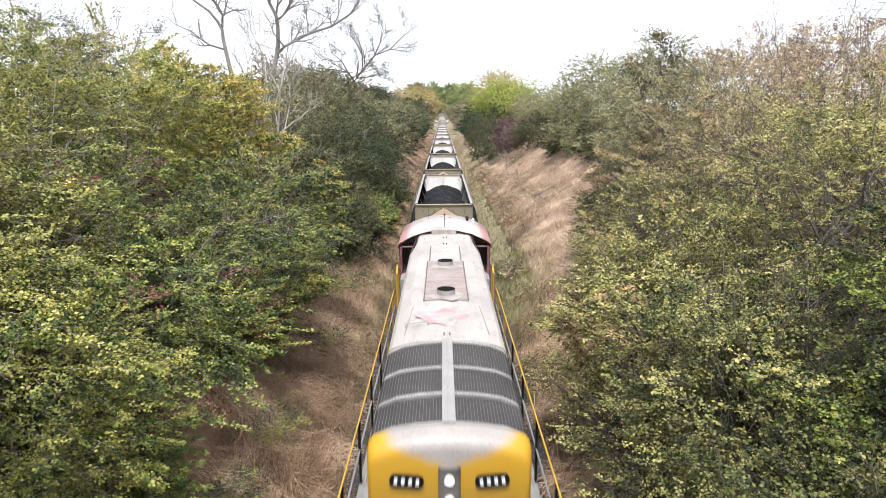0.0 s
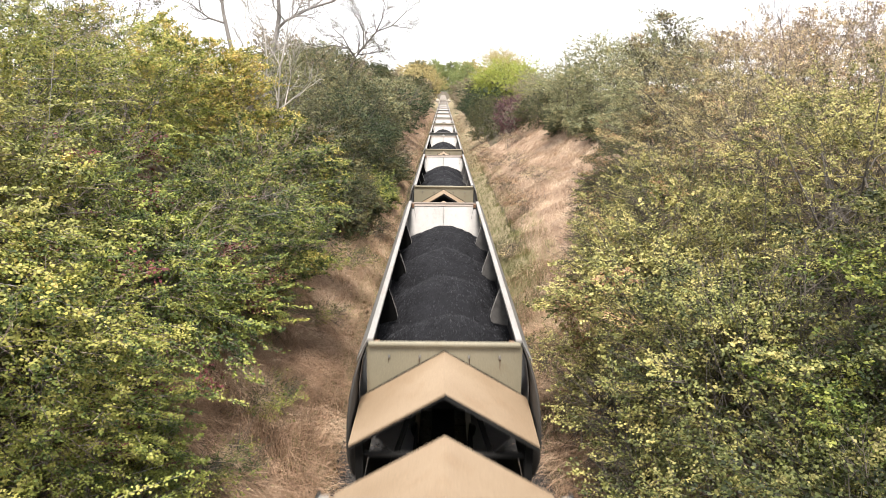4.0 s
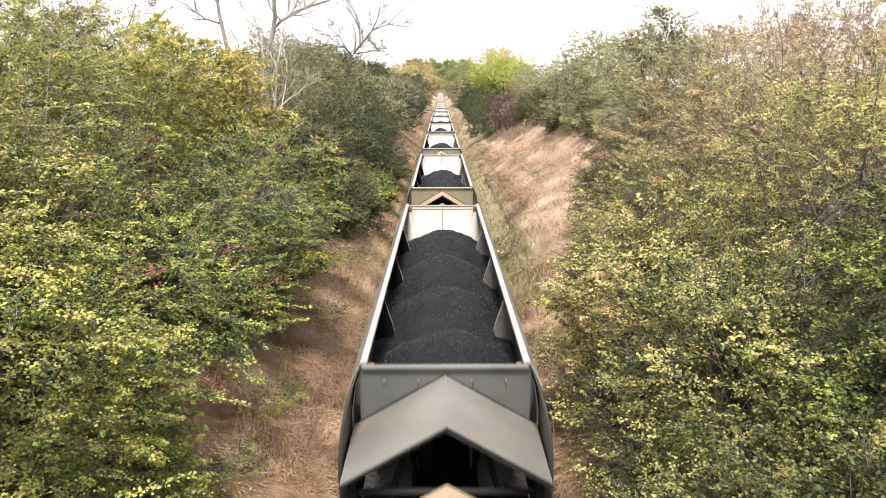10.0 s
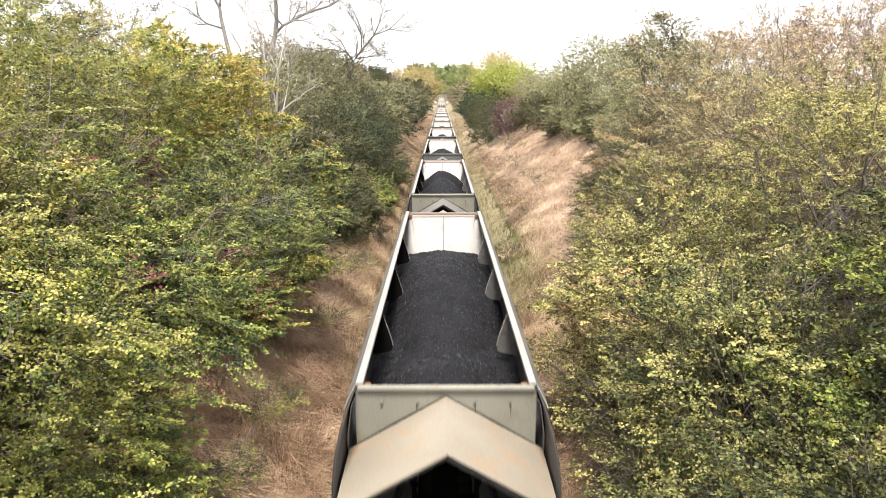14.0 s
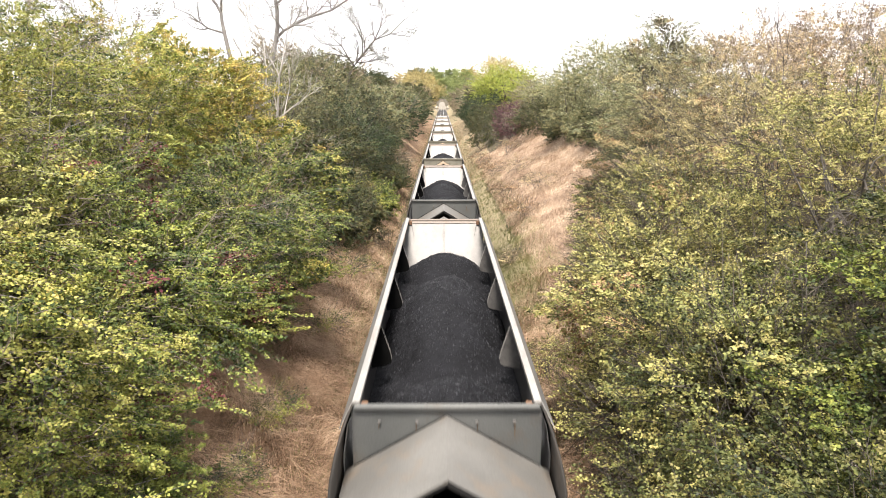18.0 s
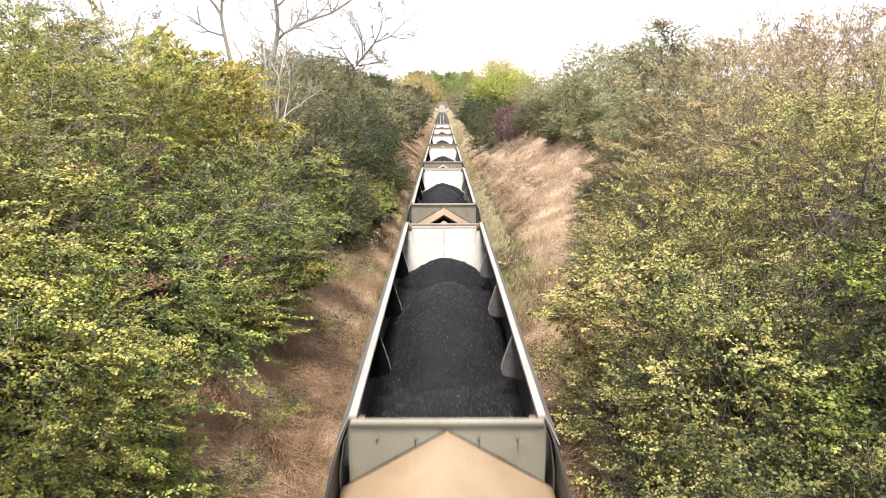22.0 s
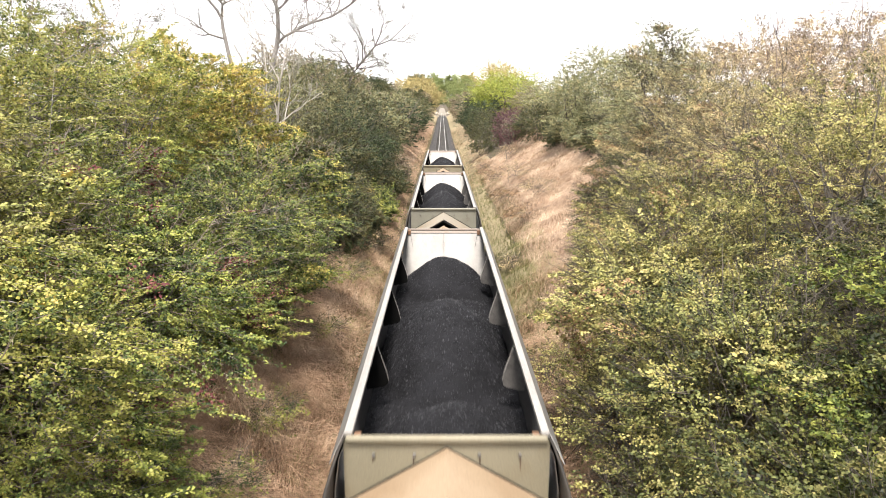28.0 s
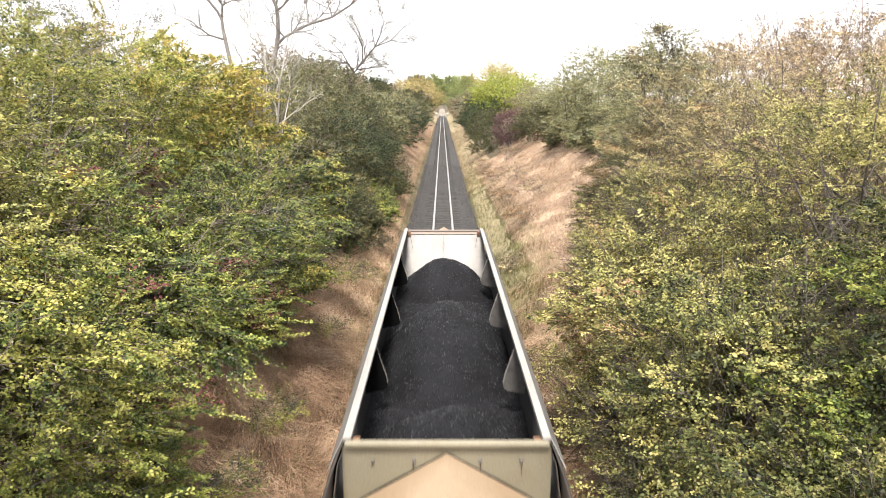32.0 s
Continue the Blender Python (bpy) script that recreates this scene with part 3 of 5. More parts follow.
def build_bogie(w, y):
    bm = B()
    for s in (-1, 1):
        box(bm, s * 0.85 - 0.07, s * 0.85 + 0.07, y - 1.15, y + 1.15, 0.36, 0.6, 0.03)
    box(bm, -0.9, 0.9, y - 0.16, y + 0.16, 0.42, 0.68, 0.02)
    part("bogie", bm, M["black"], w)
    for d in (-0.85, 0.85):
        bm = B()
        tube(bm, [(-0.8, y + d, 0.42), (0.8, y + d, 0.42)], 0.07, 8)
        for s in (-1, 1):
            tube(bm, [(s * 0.5, y + d, 0.42), (s * 0.535, y + d, 0.42), (s * 0.535, y + d, 0.42), (s * 0.62, y + d, 0.42)], [0.45, 0.45, 0.42, 0.42], 20)
        part("wheelset", bm, M["black"], w)


def coal_mesh(seed, humps, floor=2.0):
    """Heaped load: humps (middle, half length, height) left by the loader, lower at the ends and along the sides."""
    rng = np.random.default_rng(seed)
    nx, ny = 40, 180

    def top(x, y):
        z = np.full_like(x, -9.0)
        for yc, w, am in humps:
            r2 = np.abs(x / 1.5) ** 2.0 + ((y - yc - 0.1 * np.sin(3 * x)) / (w * 1.32)) ** 2
            z = np.maximum(z, -0.12 + am * (1.04 - r2 ** 0.82))
        z = np.maximum(z, 0.24 - 0.2 * (x / 1.35) ** 2 - 0.55 * np.clip(np.abs(y) - 5.2, 0, None))
        return floor + z * 0.88 + 0.03 * np.sin(4.1 * x + 2.2 * y) * np.sin(3.3 * y - 1.7 * x)

    xs, ys = np.linspace(-1.38, 1.38, nx), np.linspace(-6.15, 6.15, ny)
    X, Y = np.meshgrid(xs, ys)
    Z = top(X, Y) + rng.normal(0, 0.016, X.shape)
    V = np.stack([X, Y, Z], -1).reshape(-1, 3)
    i, j = np.meshgrid(np.arange(nx - 1), np.arange(ny - 1))
    k = (j * nx + i).ravel()
    F = np.stack([k, k + 1, k + 1 + nx, k + nx], -1)
    n = 11000
    x, y = rng.uniform(-1.3, 1.3, n), rng.uniform(-6.0, 6.0, n)
    c = np.stack([x, y, top(x, y)], -1)
    r = rng.uniform(0.005, 0.015, (n, 1, 1)) * (1 + (rng.random((n, 1, 1)) > 0.96) * 0.8)
    base = np.array([(0.9, 0, -0.4), (-0.5, 0.8, -0.4), (-0.5, -0.8, -0.4), (0, 0, 0.9)])
    spin = rng.uniform(0, 6.28, n)
    rot = np.stack([np.stack([np.cos(spin), -np.sin(spin)], -1), np.stack([np.sin(spin), np.cos(spin)], -1)], 1)
    bb = np.concatenate([np.einsum("nij,kj->nki", rot, base[:, :2]), np.tile(base[None, :, 2:], (n, 1, 1))], -1)
    LV = c[:, None] + bb * r * 1.4 * rng.uniform(0.6, 1.4, (n, 4, 1))
    f = np.array([(0, 1, 3), (1, 2, 3), (2, 0, 3), (0, 2, 1)])
    LF = (np.arange(n)[:, None, None] * 4 + f[None]).reshape(-1, 3)
    return array_mesh("coal_heap", V, F, M["coal"]), array_mesh("coal_lumps", LV.reshape(-1, 3), LF, M["coal_lump"])


def travelled(t):
    u = t / 32.0
    return 9.0018 * t - 3.08 * u * u + 0.04 * u ** 3


# end plate, hood paint, hood length of each wagon
LIVERY = [("cream", "tan", 1.6), ("cream", "tan", 1.5), ("cream", "tan", 0.95), ("cream", "tan", 1.5), ("grey", "chalk", 1.5), ("cream", "tan", 0.95),
          ("stone", "pale", 1.5), ("stone", "chalk", 1.5), ("grey", "chalk", 1.5), ("grey", "chalk", 1.5), ("stone", "tan", 1.5), ("stone", "tan", 1.5),
          ("stone", "tan", 1.5), ("cream", "tan", 1.5), ("stone", "pale", 1.5), ("cream", "tan", 1.5)]
TALK = {"tan": "steel coal hopper wagon with faded tan end hoods", "pale": "steel coal hopper wagon with chalky pale end hoods",
        "chalk": "steel coal hopper wagon with chalky grey end hoods"}
COAL = [coal_mesh(11, [(-4.8, 1.35, 0.95), (-2.2, 1.45, 1.0), (0.5, 1.5, 1.02), (2.9, 1.35, 1.0), (4.7, 1.15, 0.76)]),
        coal_mesh(12, [(-4.9, 1.5, 0.88), (0.7, 4.1, 1.1)], 1.88),
        coal_mesh(13, [(-4.9, 1.5, 1.0), (-0.2, 3.0, 1.4), (4.3, 1.25, 1.0)], 1.66),
        coal_mesh(14, [(-5.0, 1.35, 1.08), (-0.9, 2.35, 1.5), (4.2, 1.35, 1.28)], 1.65)]
WAGONS, LOADS = [], []
first = {}
for k, liv in enumerate(LIVERY):
    y0 = 28.246 + PITCH * k + HALF
    if liv in first:
        w = copy_thing(first[liv], pose(0, y0, 0))
    else:
        w = first[liv] = build_wagon(M[liv[0]], M[liv[1]], liv[2], TALK[liv[1]])
        w.location = (0, y0, 0)
    WAGONS.append((w, y0))
    heap, lumps = COAL[[0, 0, 0, 0, 0, 1, 1, 3, 2, 2, 2, 2, 2, 3, 3, 3][k]]
    c = tagged(new("coal_load", heap), "heap of small black coal filling a hopper wagon", "coal", "coal loads")
    c.location = (0, y0, 0)
    p = new("loose_coal", lumps)
    p.parent = c
    tagged(p, kind="stuff")
    LOADS.append((c, y0))


def build_locomotive():
    """Hood unit running long hood first: radiator mesh, exhaust stacks, walkways with rails, full-width cab behind. Local y 0 is the hood's front."""
    lo = tagged(new("locomotive"), "diesel hood locomotive with dusty white roof and yellow front", "locomotive")
    hw, top = 0.98, 3.4
    # hood: arched roof section extruded from behind the radiator to the cab
    arc = [(-hw, 1.5), (-hw, 3.12), (-hw + 0.02, 3.2), (-hw + 0.08, 3.26), (-0.7, 3.33), (-0.4, 3.38), (0, top), (0.4, 3.38), (0.7, 3.33), (hw - 0.08, 3.26), (hw - 0.02, 3.2), (hw, 3.12), (hw, 1.5)]

    def extrude(profile, y0, y1):
        bm = B()
        a = [bm.verts.new((x, y0, z)) for x, z in profile]
        b = [bm.verts.new((x, y1, z)) for x, z in profile]
        bm.faces.new(a)
        bm.faces.new(b[::-1])
        for i in range(len(profile)):
            j = (i + 1) % len(profile)
            bm.faces.new((a[i], b[i], b[j], a[j]))
        bmesh.ops.recalc_face_normals(bm, faces=bm.faces)
        return bm

    part("hood", extrude(arc, 3.18, 10.55), M["roof"], lo, "dusty white arched engine hood")
    low = [(x, z - (0.05 if z > 2 else 0)) for x, z in arc]
    part("radiator_core", extrude(low, 0.3, 3.18), M["grille"], lo, "dark radiator under wire mesh")
    # narrower rear hood with chamfered maroon shoulders
    rear = [(-0.9, 1.5), (-0.9, 3.05), (-0.8, 3.27), (-0.74, 3.32), (-0.4, 3.37), (0, 3.39), (0.4, 3.37), (0.74, 3.32), (0.8, 3.27), (0.9, 3.05), (0.9, 1.5)]
    part("rear_hood", extrude(rear, 11.85, 13.05), M["roof"], lo, "dusty white hood before the cab")
    front = [(-0.97, 1.5), (-0.97, 3.1), (-0.93, 3.23), (-0.74, 3.32), (-0.4, 3.37), (0, 3.39), (0.4, 3.37), (0.74, 3.32), (0.93, 3.23), (0.97, 3.1), (0.97, 1.5)]
    bm = B()
    a = [bm.verts.new((x, 10.55, z)) for x, z in front]
    b = [bm.verts.new((x, 11.86, z)) for x, z in rear]
    for i in range(len(rear) - 1):
        bm.faces.new((a[i], b[i], b[i + 1], a[i + 1]))
    bmesh.ops.recalc_face_normals(bm, faces=bm.faces)
    part("hood_taper", bm, M["roof"], lo, "dusty hood narrowing towards the cab")
    for s in (-1, 1):
        bm = B()
        sheet(bm, [(s * 0.985, 10.57, 3.12), (s * 0.94, 10.57, 3.25), (s * 0.81, 13.0, 3.29), (s * 0.915, 13.0, 3.07), (s * 0.915, 11.86, 3.07)], 0.006)
        bmesh.ops.recalc_face_normals(bm, faces=bm.faces)
        part("shoulder", bm, M["maroon"], lo, "faded maroon chamfered shoulder")
    # nose: yellow front rolled into the white roof
    bm = B()
    rings = []
    for y, drop, narrow in ((0.31, 0.0, 0.0), (0.22, 0.008, 0.002), (0.14, 0.03, 0.008), (0.07, 0.07, 0.02), (0.025, 0.115, 0.035), (0.004, 0.16, 0.055), (-0.004, 0.22, 0.085)):
        rings.append([bm.verts.new((x * (1 - narrow), y, z - drop if z > 2 else z)) for x, z in arc])
    for r0, r1 in zip(rings, rings[1:]):
        for i in range(len(arc)):
            j = (i + 1) % len(arc)
            bm.faces.new((r0[i], r1[i], r1[j], r0[j]))
    bm.faces.new(rings[-1])
    bm.faces.new(rings[0][::-1])
    bmesh.ops.recalc_face_normals(bm, faces=bm.faces)
    part("nose", bm, M["nose"], lo, "yellow hood front with dust-white brow", True)
    # radiator frame bars and wires
    bm = B()
    box(bm, -0.085, 0.085, 0.3, 3.2, 3.35, 3.425, 0.01)
    box(bm, -0.012, 0.012, 0.3, 3.2, 3.42, 3.432, 0.003)
    part("roof_spine", bm, M["bar"], lo)
    crown = [(-0.97, 3.09), (-0.93, 3.19), (-0.86, 3.235), (-0.7, 3.305), (-0.4, 3.355), (-0.08, 3.378)]
    for s in (-1, 1):
        for y in (0.32, 1.17, 2.08, 3.14):
            bm = B()
            for (x0, z0), (x1, z1) in zip(crown, crown[1:]):
                sheet(bm, [(s * x0, y - 0.045, z0), (s * x1, y - 0.045, z1), (s * x1, y + 0.045, z1), (s * x0, y + 0.045, z0)], 0.03 * -s)
            for v in bm.verts:
                v.co.z += 0.015
            part("mesh_bar", bm, M["bar"], lo)
        for j in range(21):
            u = 0.11 + 0.042 * j
            z = float(np.interp(-u, [p[0] for p in crown], [p[1] for p in crown])) + 0.012
            bm = B()
            box(bm, s * u - 0.003, s * u + 0.003, 0.34, 3.14, z - 0.004, z + 0.004)
            part("mesh_wire", bm, M["wire"], lo)
        for j in range(26):
            y = 0.4 + 0.105 * j
            bm = B()
            pts = [(s * x, y, z + 0.014) for x, z in crown]
            tube(bm, pts, 0.0045, 4)
            part("cross_wire", bm, M["wire"], lo)
    # centre hatches with gutters and exhaust stacks
    bm = B()
    box(bm, -0.43, 0.43, 5.45, 8.8, 3.34, 3.42, 0.015)
    part("roof_hatch", bm, M["rustroof"], lo, "roof hatch scorched with rust and soot")
    bm = B()
    box(bm, -0.38, 0.38, 8.8, 10.6, 3.34, 3.415, 0.015)
    part("roof_hatch", bm, M["roof"], lo)
    for s in (-1, 1):
        for y0, y1, x in ((5.45, 8.75, 0.44), (8.85, 10.6, 0.39)):
            bm = B()
            box(bm, s * x - 0.01, s * x + 0.01, y0, y1, 3.37, 3.43, 0.004)
            part("hatch_gutter", bm, M["gutter"], lo, "sooty hatch gutter")
        bm = B()
        tube(bm, [(s * 0.72, 3.6, 3.335), (s * 0.64, 5.2, 3.345)], 0.006, 4)
        part("hood_joint", bm, M["bar"], lo)
        bm = B()
        box(bm, s * 0.55 - 0.05, s * 0.55 + 0.05, 12.0, 12.35, 3.34, 3.362, 0.008)
        part("vent_cover", bm, M["roof"], lo)
    for y in (5.85, 8.4):
        bm = B()
        tube(bm, [(0, y, 3.38), (0, y, 3.52)], [0.19, 0.185], 20)
        stack = part("exhaust_stack", bm, M["roof"], lo, "short round exhaust stack with sooty throat")
        bm = B()
        tube(bm, [(0, y, 3.5), (0, y, 3.527)], [0.182, 0.182], 20)
        part("throat", bm, M["deep_black"], stack)
        bm = bmesh.new()
        bmesh.ops.create_circle(bm, cap_ends=True, segments=22, radius=0.36)
        for v in bm.verts:
            a = math.atan2(v.co.y, v.co.x)
            v.co = Vector((v.co.x * (1.05 + 0.15 * math.sin(3 * a + y)), y - 0.14 + v.co.y * (0.9 + 0.2 * math.cos(5 * a)), 3.424))
        part("soot_patch", bm, M["soot"], lo, "smudge of grey soot")
    bm = bmesh.new()
    bmesh.ops.create_circle(bm, cap_ends=True, segments=26, radius=0.42)
    for v in bm.verts:
        a = math.atan2(v.co.y, v.co.x)
        v.co = Vector((v.co.x * (1.0 + 0.3 * math.sin(3 * a)) - 0.08, 4.4 + v.co.y * (1.1 + 0.25 * math.cos(5 * a)), 3.408 - 0.045 * abs(v.co.x)))
    part("red_patch", bm, M["redpatch"], lo, "worn patch of old red paint")
    bm = B()
    tube(bm, [(-0.72, 4.0, 3.33), (-0.72, 4.0, 3.4), (-0.33, 4.0, 3.45), (-0.33, 4.0, 3.38)], 0.014, 5)
    part("grab_iron", bm, M["bar"], lo)
    for y in (3.45, 11.0, 11.9):
        bm = B()
        for s in (-1, 1):
            box(bm, s * 0.045 - 0.014, s * 0.045 + 0.014, y - 0.03, y + 0.03, 3.37, 3.43, 0.005)
        part("lifting_lug", bm, M["gutter"], lo)
    # headlights and number boards
    bm = B()
    box(bm, -0.13, 0.13, -0.05, 0.06, 2.46, 3.02, 0.03)
    part("headlight_housing", bm, M["gusset"], lo)
    for z in (2.86, 2.6):
        bm = B()
        tube(bm, [(0, -0.02, z), (0, -0.075, z)], [0.055, 0.062], 18)
        part("headlight", bm, M["lamp"], lo, "round glowing sealed-beam headlight")
    for s in (-1, 1):
        bm = B()
        box(bm, s * 0.5 - 0.2, s * 0.5 + 0.2, -0.03, 0.02, 2.75, 2.91, 0.06)
        slant = Matrix.Rotation(radians(-5 * s), 3, "Y")
        bmesh.ops.rotate(bm, verts=bm.verts, cent=(s * 0.5, 0, 2.83), matrix=slant)
        board = part("number_board", bm, M["black"], lo, "black board with plain white bars")
        for i in range(4):
            bm = B()
            x = s * 0.5 + (i - 1.5) * 0.085
            box(bm, x - 0.02, x + 0.02, -0.036, -0.029, 2.79, 2.87)
            bmesh.ops.rotate(bm, verts=bm.verts, cent=(s * 0.5, 0, 2.83), matrix=slant)
            part("bar", bm, M["whitebar"], board)
    # walkway, rails, steps
    bm = B()
    box(bm, -1.36, 1.36, -1.5, 17.9, 1.36, 1.5, 0.02)
    part("walkway", bm, M["bar"], lo, "grey chequered running board")
    for s in (-1, 1):
        x = s * 1.33
        bm = B()
        tube(bm, [(x, -1.4, 1.5), (x, -1.4, 2.35), (x, -1.2, 2.52), (x, 9.4, 2.52), (x, 9.6, 2.35), (x, 9.6, 1.5)], 0.0135, 8)
        part("handrail", bm, M["yellow"], lo, "yellow tubular handrail")
        bm = B()
        tube(bm, [(x, -1.4, 2.05), (x, 9.6, 2.05)], 0.016, 6)
        part("mid_rail", bm, M["bar"], lo)
        bm = B()
        tube(bm, [(s * 1.03, 0.3, 2.6), (s * 1.03, 10.4, 2.6)], 0.016, 6)
        part("hood_rail", bm, M["bar"], lo)
        for i in range(6):
            bm = B()
            tube(bm, [(x, 0.4 + i * 1.7, 1.5), (x, 0.4 + i * 1.7, 2.52)], 0.022, 6)
            part("stanchion", bm, M["yellow"] if i > 3 else M["black"], lo)
        for i in range(5):
            bm = B()
            box(bm, s * 0.985 - 0.008, s * 0.985 + 0.008, 3.3 + i * 1.42, 4.6 + i * 1.42, 1.65, 2.95, 0.004)
            part("hood_door", bm, M["maroon"], lo)
        bm = B()
        tube(bm, [(s * 1.34, 10.6, 1.5), (s * 1.34, 10.6, 2.65), (s * 1.34, 10.95, 2.8), (s * 1.34, 11.3, 2.65), (s * 1.34, 11.3, 1.5)], 0.025, 8)
        part("cab_grab_rail", bm, M["yellow"], lo, "yellow bent grab rail by the cab door")
    # cab with a wide arched roof
    bow = [(x, 3.5 - 0.42 * abs(x / 1.42) ** 2.2) for x in [1.42 * (k / 12 - 1) for k in range(25)]]
    bow = [(-1.445, 2.93), (-1.44, 3.02)] + bow + [(1.44, 3.02), (1.445, 2.93)]
    cab = [(-1.41, 1.5)] + [(x * 0.985, z - 0.03) for x, z in bow] + [(1.41, 1.5)]
    part("cab", extrude(cab, 13.0, 15.55), M["maroon"], lo, "full-width cab with faded maroon sides")
    shell = bow + [(x * 0.985, z - 0.022) for x, z in bow[::-1]]
    part("cab_roof", extrude(shell, 12.68, 15.6), M["cabroof"], lo, "chalky white arched cab roof, maroon at its edges", True)
    bm = B()
    box(bm, -0.4, 0.36, 12.55, 13.0, 3.36, 3.525, 0.02)
    part("roof_box", bm, M["roof"], lo)
    for s in (-1, 1):
        bm = B()
        # pane carried up to the arch, its dark top giving the roof overhang's shade
        sheet(bm, [(s * 0.92, 12.985, 2.2), (s * 1.34, 12.985, 2.2), (s * 1.34, 12.985, 2.98), (s * 1.2, 12.985, 3.14), (s * 0.92, 12.985, 3.28)], 0.012)
        bmesh.ops.recalc_face_normals(bm, faces=bm.faces)
        part("cab_window", bm, M["glass"], lo, "dark cab window, its top giving the shade under the roof")
        bm = B()
        box(bm, s * 1.345 - 0.03, s * 1.345 + 0.03, 12.7, 13.05, 1.6, 2.95, 0.01)
        part("door_post", bm, M["maroon"], lo)
        bm = B()
        box(bm, s * 1.13 - 0.19, s * 1.13 + 0.19, 12.72, 12.75, 2.94, 2.98, 0.01)
        part("sun_visor", bm, M["maroon"], lo)
        bm = B()
        box(bm, s * 1.15 - 0.2, s * 1.15 + 0.2, 12.1, 12.9, 1.5, 2.1, 0.02)
        part("equipment_box", bm, M["bar"], lo)
        bm = B()
        box(bm, s * 1.43 - 0.02, s * 1.43 + 0.004, 13.5, 14.9, 2.2, 2.75, 0.005)
        part("side_window", bm, M["glass"], lo)
        bm = B()
        box(bm, s * 1.47 - 0.03, s * 1.47 + 0.03, 15.0, 15.15, 2.5, 2.75, 0.02)
        part("mirror", bm, M["black"], lo)
        bm = B()
        tube(bm, [(s * 0.55 if s < 0 else 0.02, 15.2, 3.4), (s * 0.55 if s < 0 else 0.02, 15.2, 3.85)], 0.007, 5)
        part("aerial", bm, M["black"], lo)
    bm = B()
    tube(bm, [(0, 13.2, 3.48), (0, 13.2, 3.9)], 0.008, 5)
    part("whip_aerial", bm, M["black"], lo)
    bm = B()
    tube(bm, [(0.98, 15.1, 3.28), (0.98, 15.1, 3.4), (0.98, 15.1, 3.46)], [0.05, 0.05, 0.02], 12)
    part("beacon", bm, M["whitebar"], lo, "white roof beacon")
    bm = B()
    tube(bm, [(0.78, 14.95, 3.42), (0.78, 15.3, 3.44)], [0.04, 0.06], 10)
    part("horn", bm, M["black"], lo)
    for x, y in ((-0.1, 15.3), (0.18, 15.0), (-0.75, 14.9)):
        bm = B()
        box(bm, x - 0.04, x + 0.04, y - 0.07, y + 0.07, 3.35, 3.525 if abs(x) < 0.5 else 3.44, 0.015)
        part("roof_fitting", bm, M["roof"], lo)
    # short nose beyond the cab, frame and running gear
    short = [(-0.95, 1.5), (-0.95, 2.5), (-0.8, 2.7), (0.8, 2.7), (0.95, 2.5), (0.95, 1.5)]
    part("short_hood", extrude(short, 15.55, 17.1), M["maroon"], lo)
    bm = B()
    box(bm, -1.25, 1.25, -1.45, 17.8, 1.02, 1.36, 0.03)
    part("frame", bm, M["under"], lo)
    bm = B()
    box(bm, -1.15, 1.15, 6.2, 10.0, 0.35, 1.02, 0.12)
    part("fuel_tank", bm, M["under"], lo)
    for e, y in ((-1, -1.5), (1, 17.9)):
        bm = B()
        box(bm, -0.15, 0.15, min(y, y + e * 0.5), max(y, y + e * 0.5), 0.75, 1.0, 0.03)
        part("coupler", bm, M["under"], lo)
    for y in (2.2, 14.1):
        bm = B()
        for s in (-1, 1):
            box(bm, s * 0.9 - 0.07, s * 0.9 + 0.07, y - 2.1, y + 2.1, 0.4, 0.75, 0.03)
        box(bm, -0.9, 0.9, y - 0.25, y + 0.25, 0.5, 0.9, 0.02)
        part("truck_frame", bm, M["under"], lo)
        for d in (-1.6, 0, 1.6):
            bm = B()
            tube(bm, [(-0.8, y + d, 0.47), (0.8, y + d, 0.47)], 0.08, 8)
            for s in (-1, 1):
                tube(bm, [(s * 0.5, y + d, 0.47), (s * 0.535, y + d, 0.47), (s * 0.535, y + d, 0.47), (s * 0.62, y + d, 0.47)], [0.5, 0.5, 0.47, 0.47], 20)
            part("wheelset", bm, M["rust"], lo)
    return lo


M["rustroof"] = surface("rust_scorched_roof", (0.34, 0.3, 0.285), (0.26, 0.2, 0.18), 1.3, 30, 0.7, stretch=(1.2, 2.5, 1), stain=(0.13, 0.085, 0.07), stain_amount=0.8)
M["redpatch"] = surface("old_red_paint", (0.50, 0.17, 0.19), (0.55, 0.42, 0.42), 2.6, 30, 0.6, stain=(0.5, 0.46, 0.43), stain_amount=0.95)
M["soot"] = surface("sooty_roof", (0.2, 0.185, 0.178), (0.4, 0.365, 0.345), 3.5, 40, 0.8, stain=(0.44, 0.4, 0.375), stain_amount=0.9)
M["gutter"] = surface("gutter_grime", (0.05, 0.048, 0.046), (0.24, 0.22, 0.21), 3, 40, 0.7, stretch=(1, 2, 1))
M["cabroof"] = wear_shade_coat("chalky_cab_roof", ((0.42, 0.38, 0.355), (0.52, 0.475, 0.447), 0.7, 30, 0.55), (0.36, 0.2, 0.2), "x", 1.16, 0.07, stain=(0.38, 0.34, 0.33), bump=0.05)
M["nose"] = wear_shade_coat("yellow_nose_paint", ((0.29, 0.265, 0.25), (0.4, 0.37, 0.35), 1.2, 40, 0.5), (0.49, 0.28, 0.02), "z", -2.98, 0.07, 0.1, bump=0.05)
M["glass"] = nodes_of("dark_cab_glass")[0]
M["glass"].node_tree.nodes["Principled BSDF"].inputs["Base Color"].default_value = (0.01, 0.012, 0.014, 1)
M["glass"].node_tree.nodes["Principled BSDF"].inputs["Roughness"].default_value = 0.08
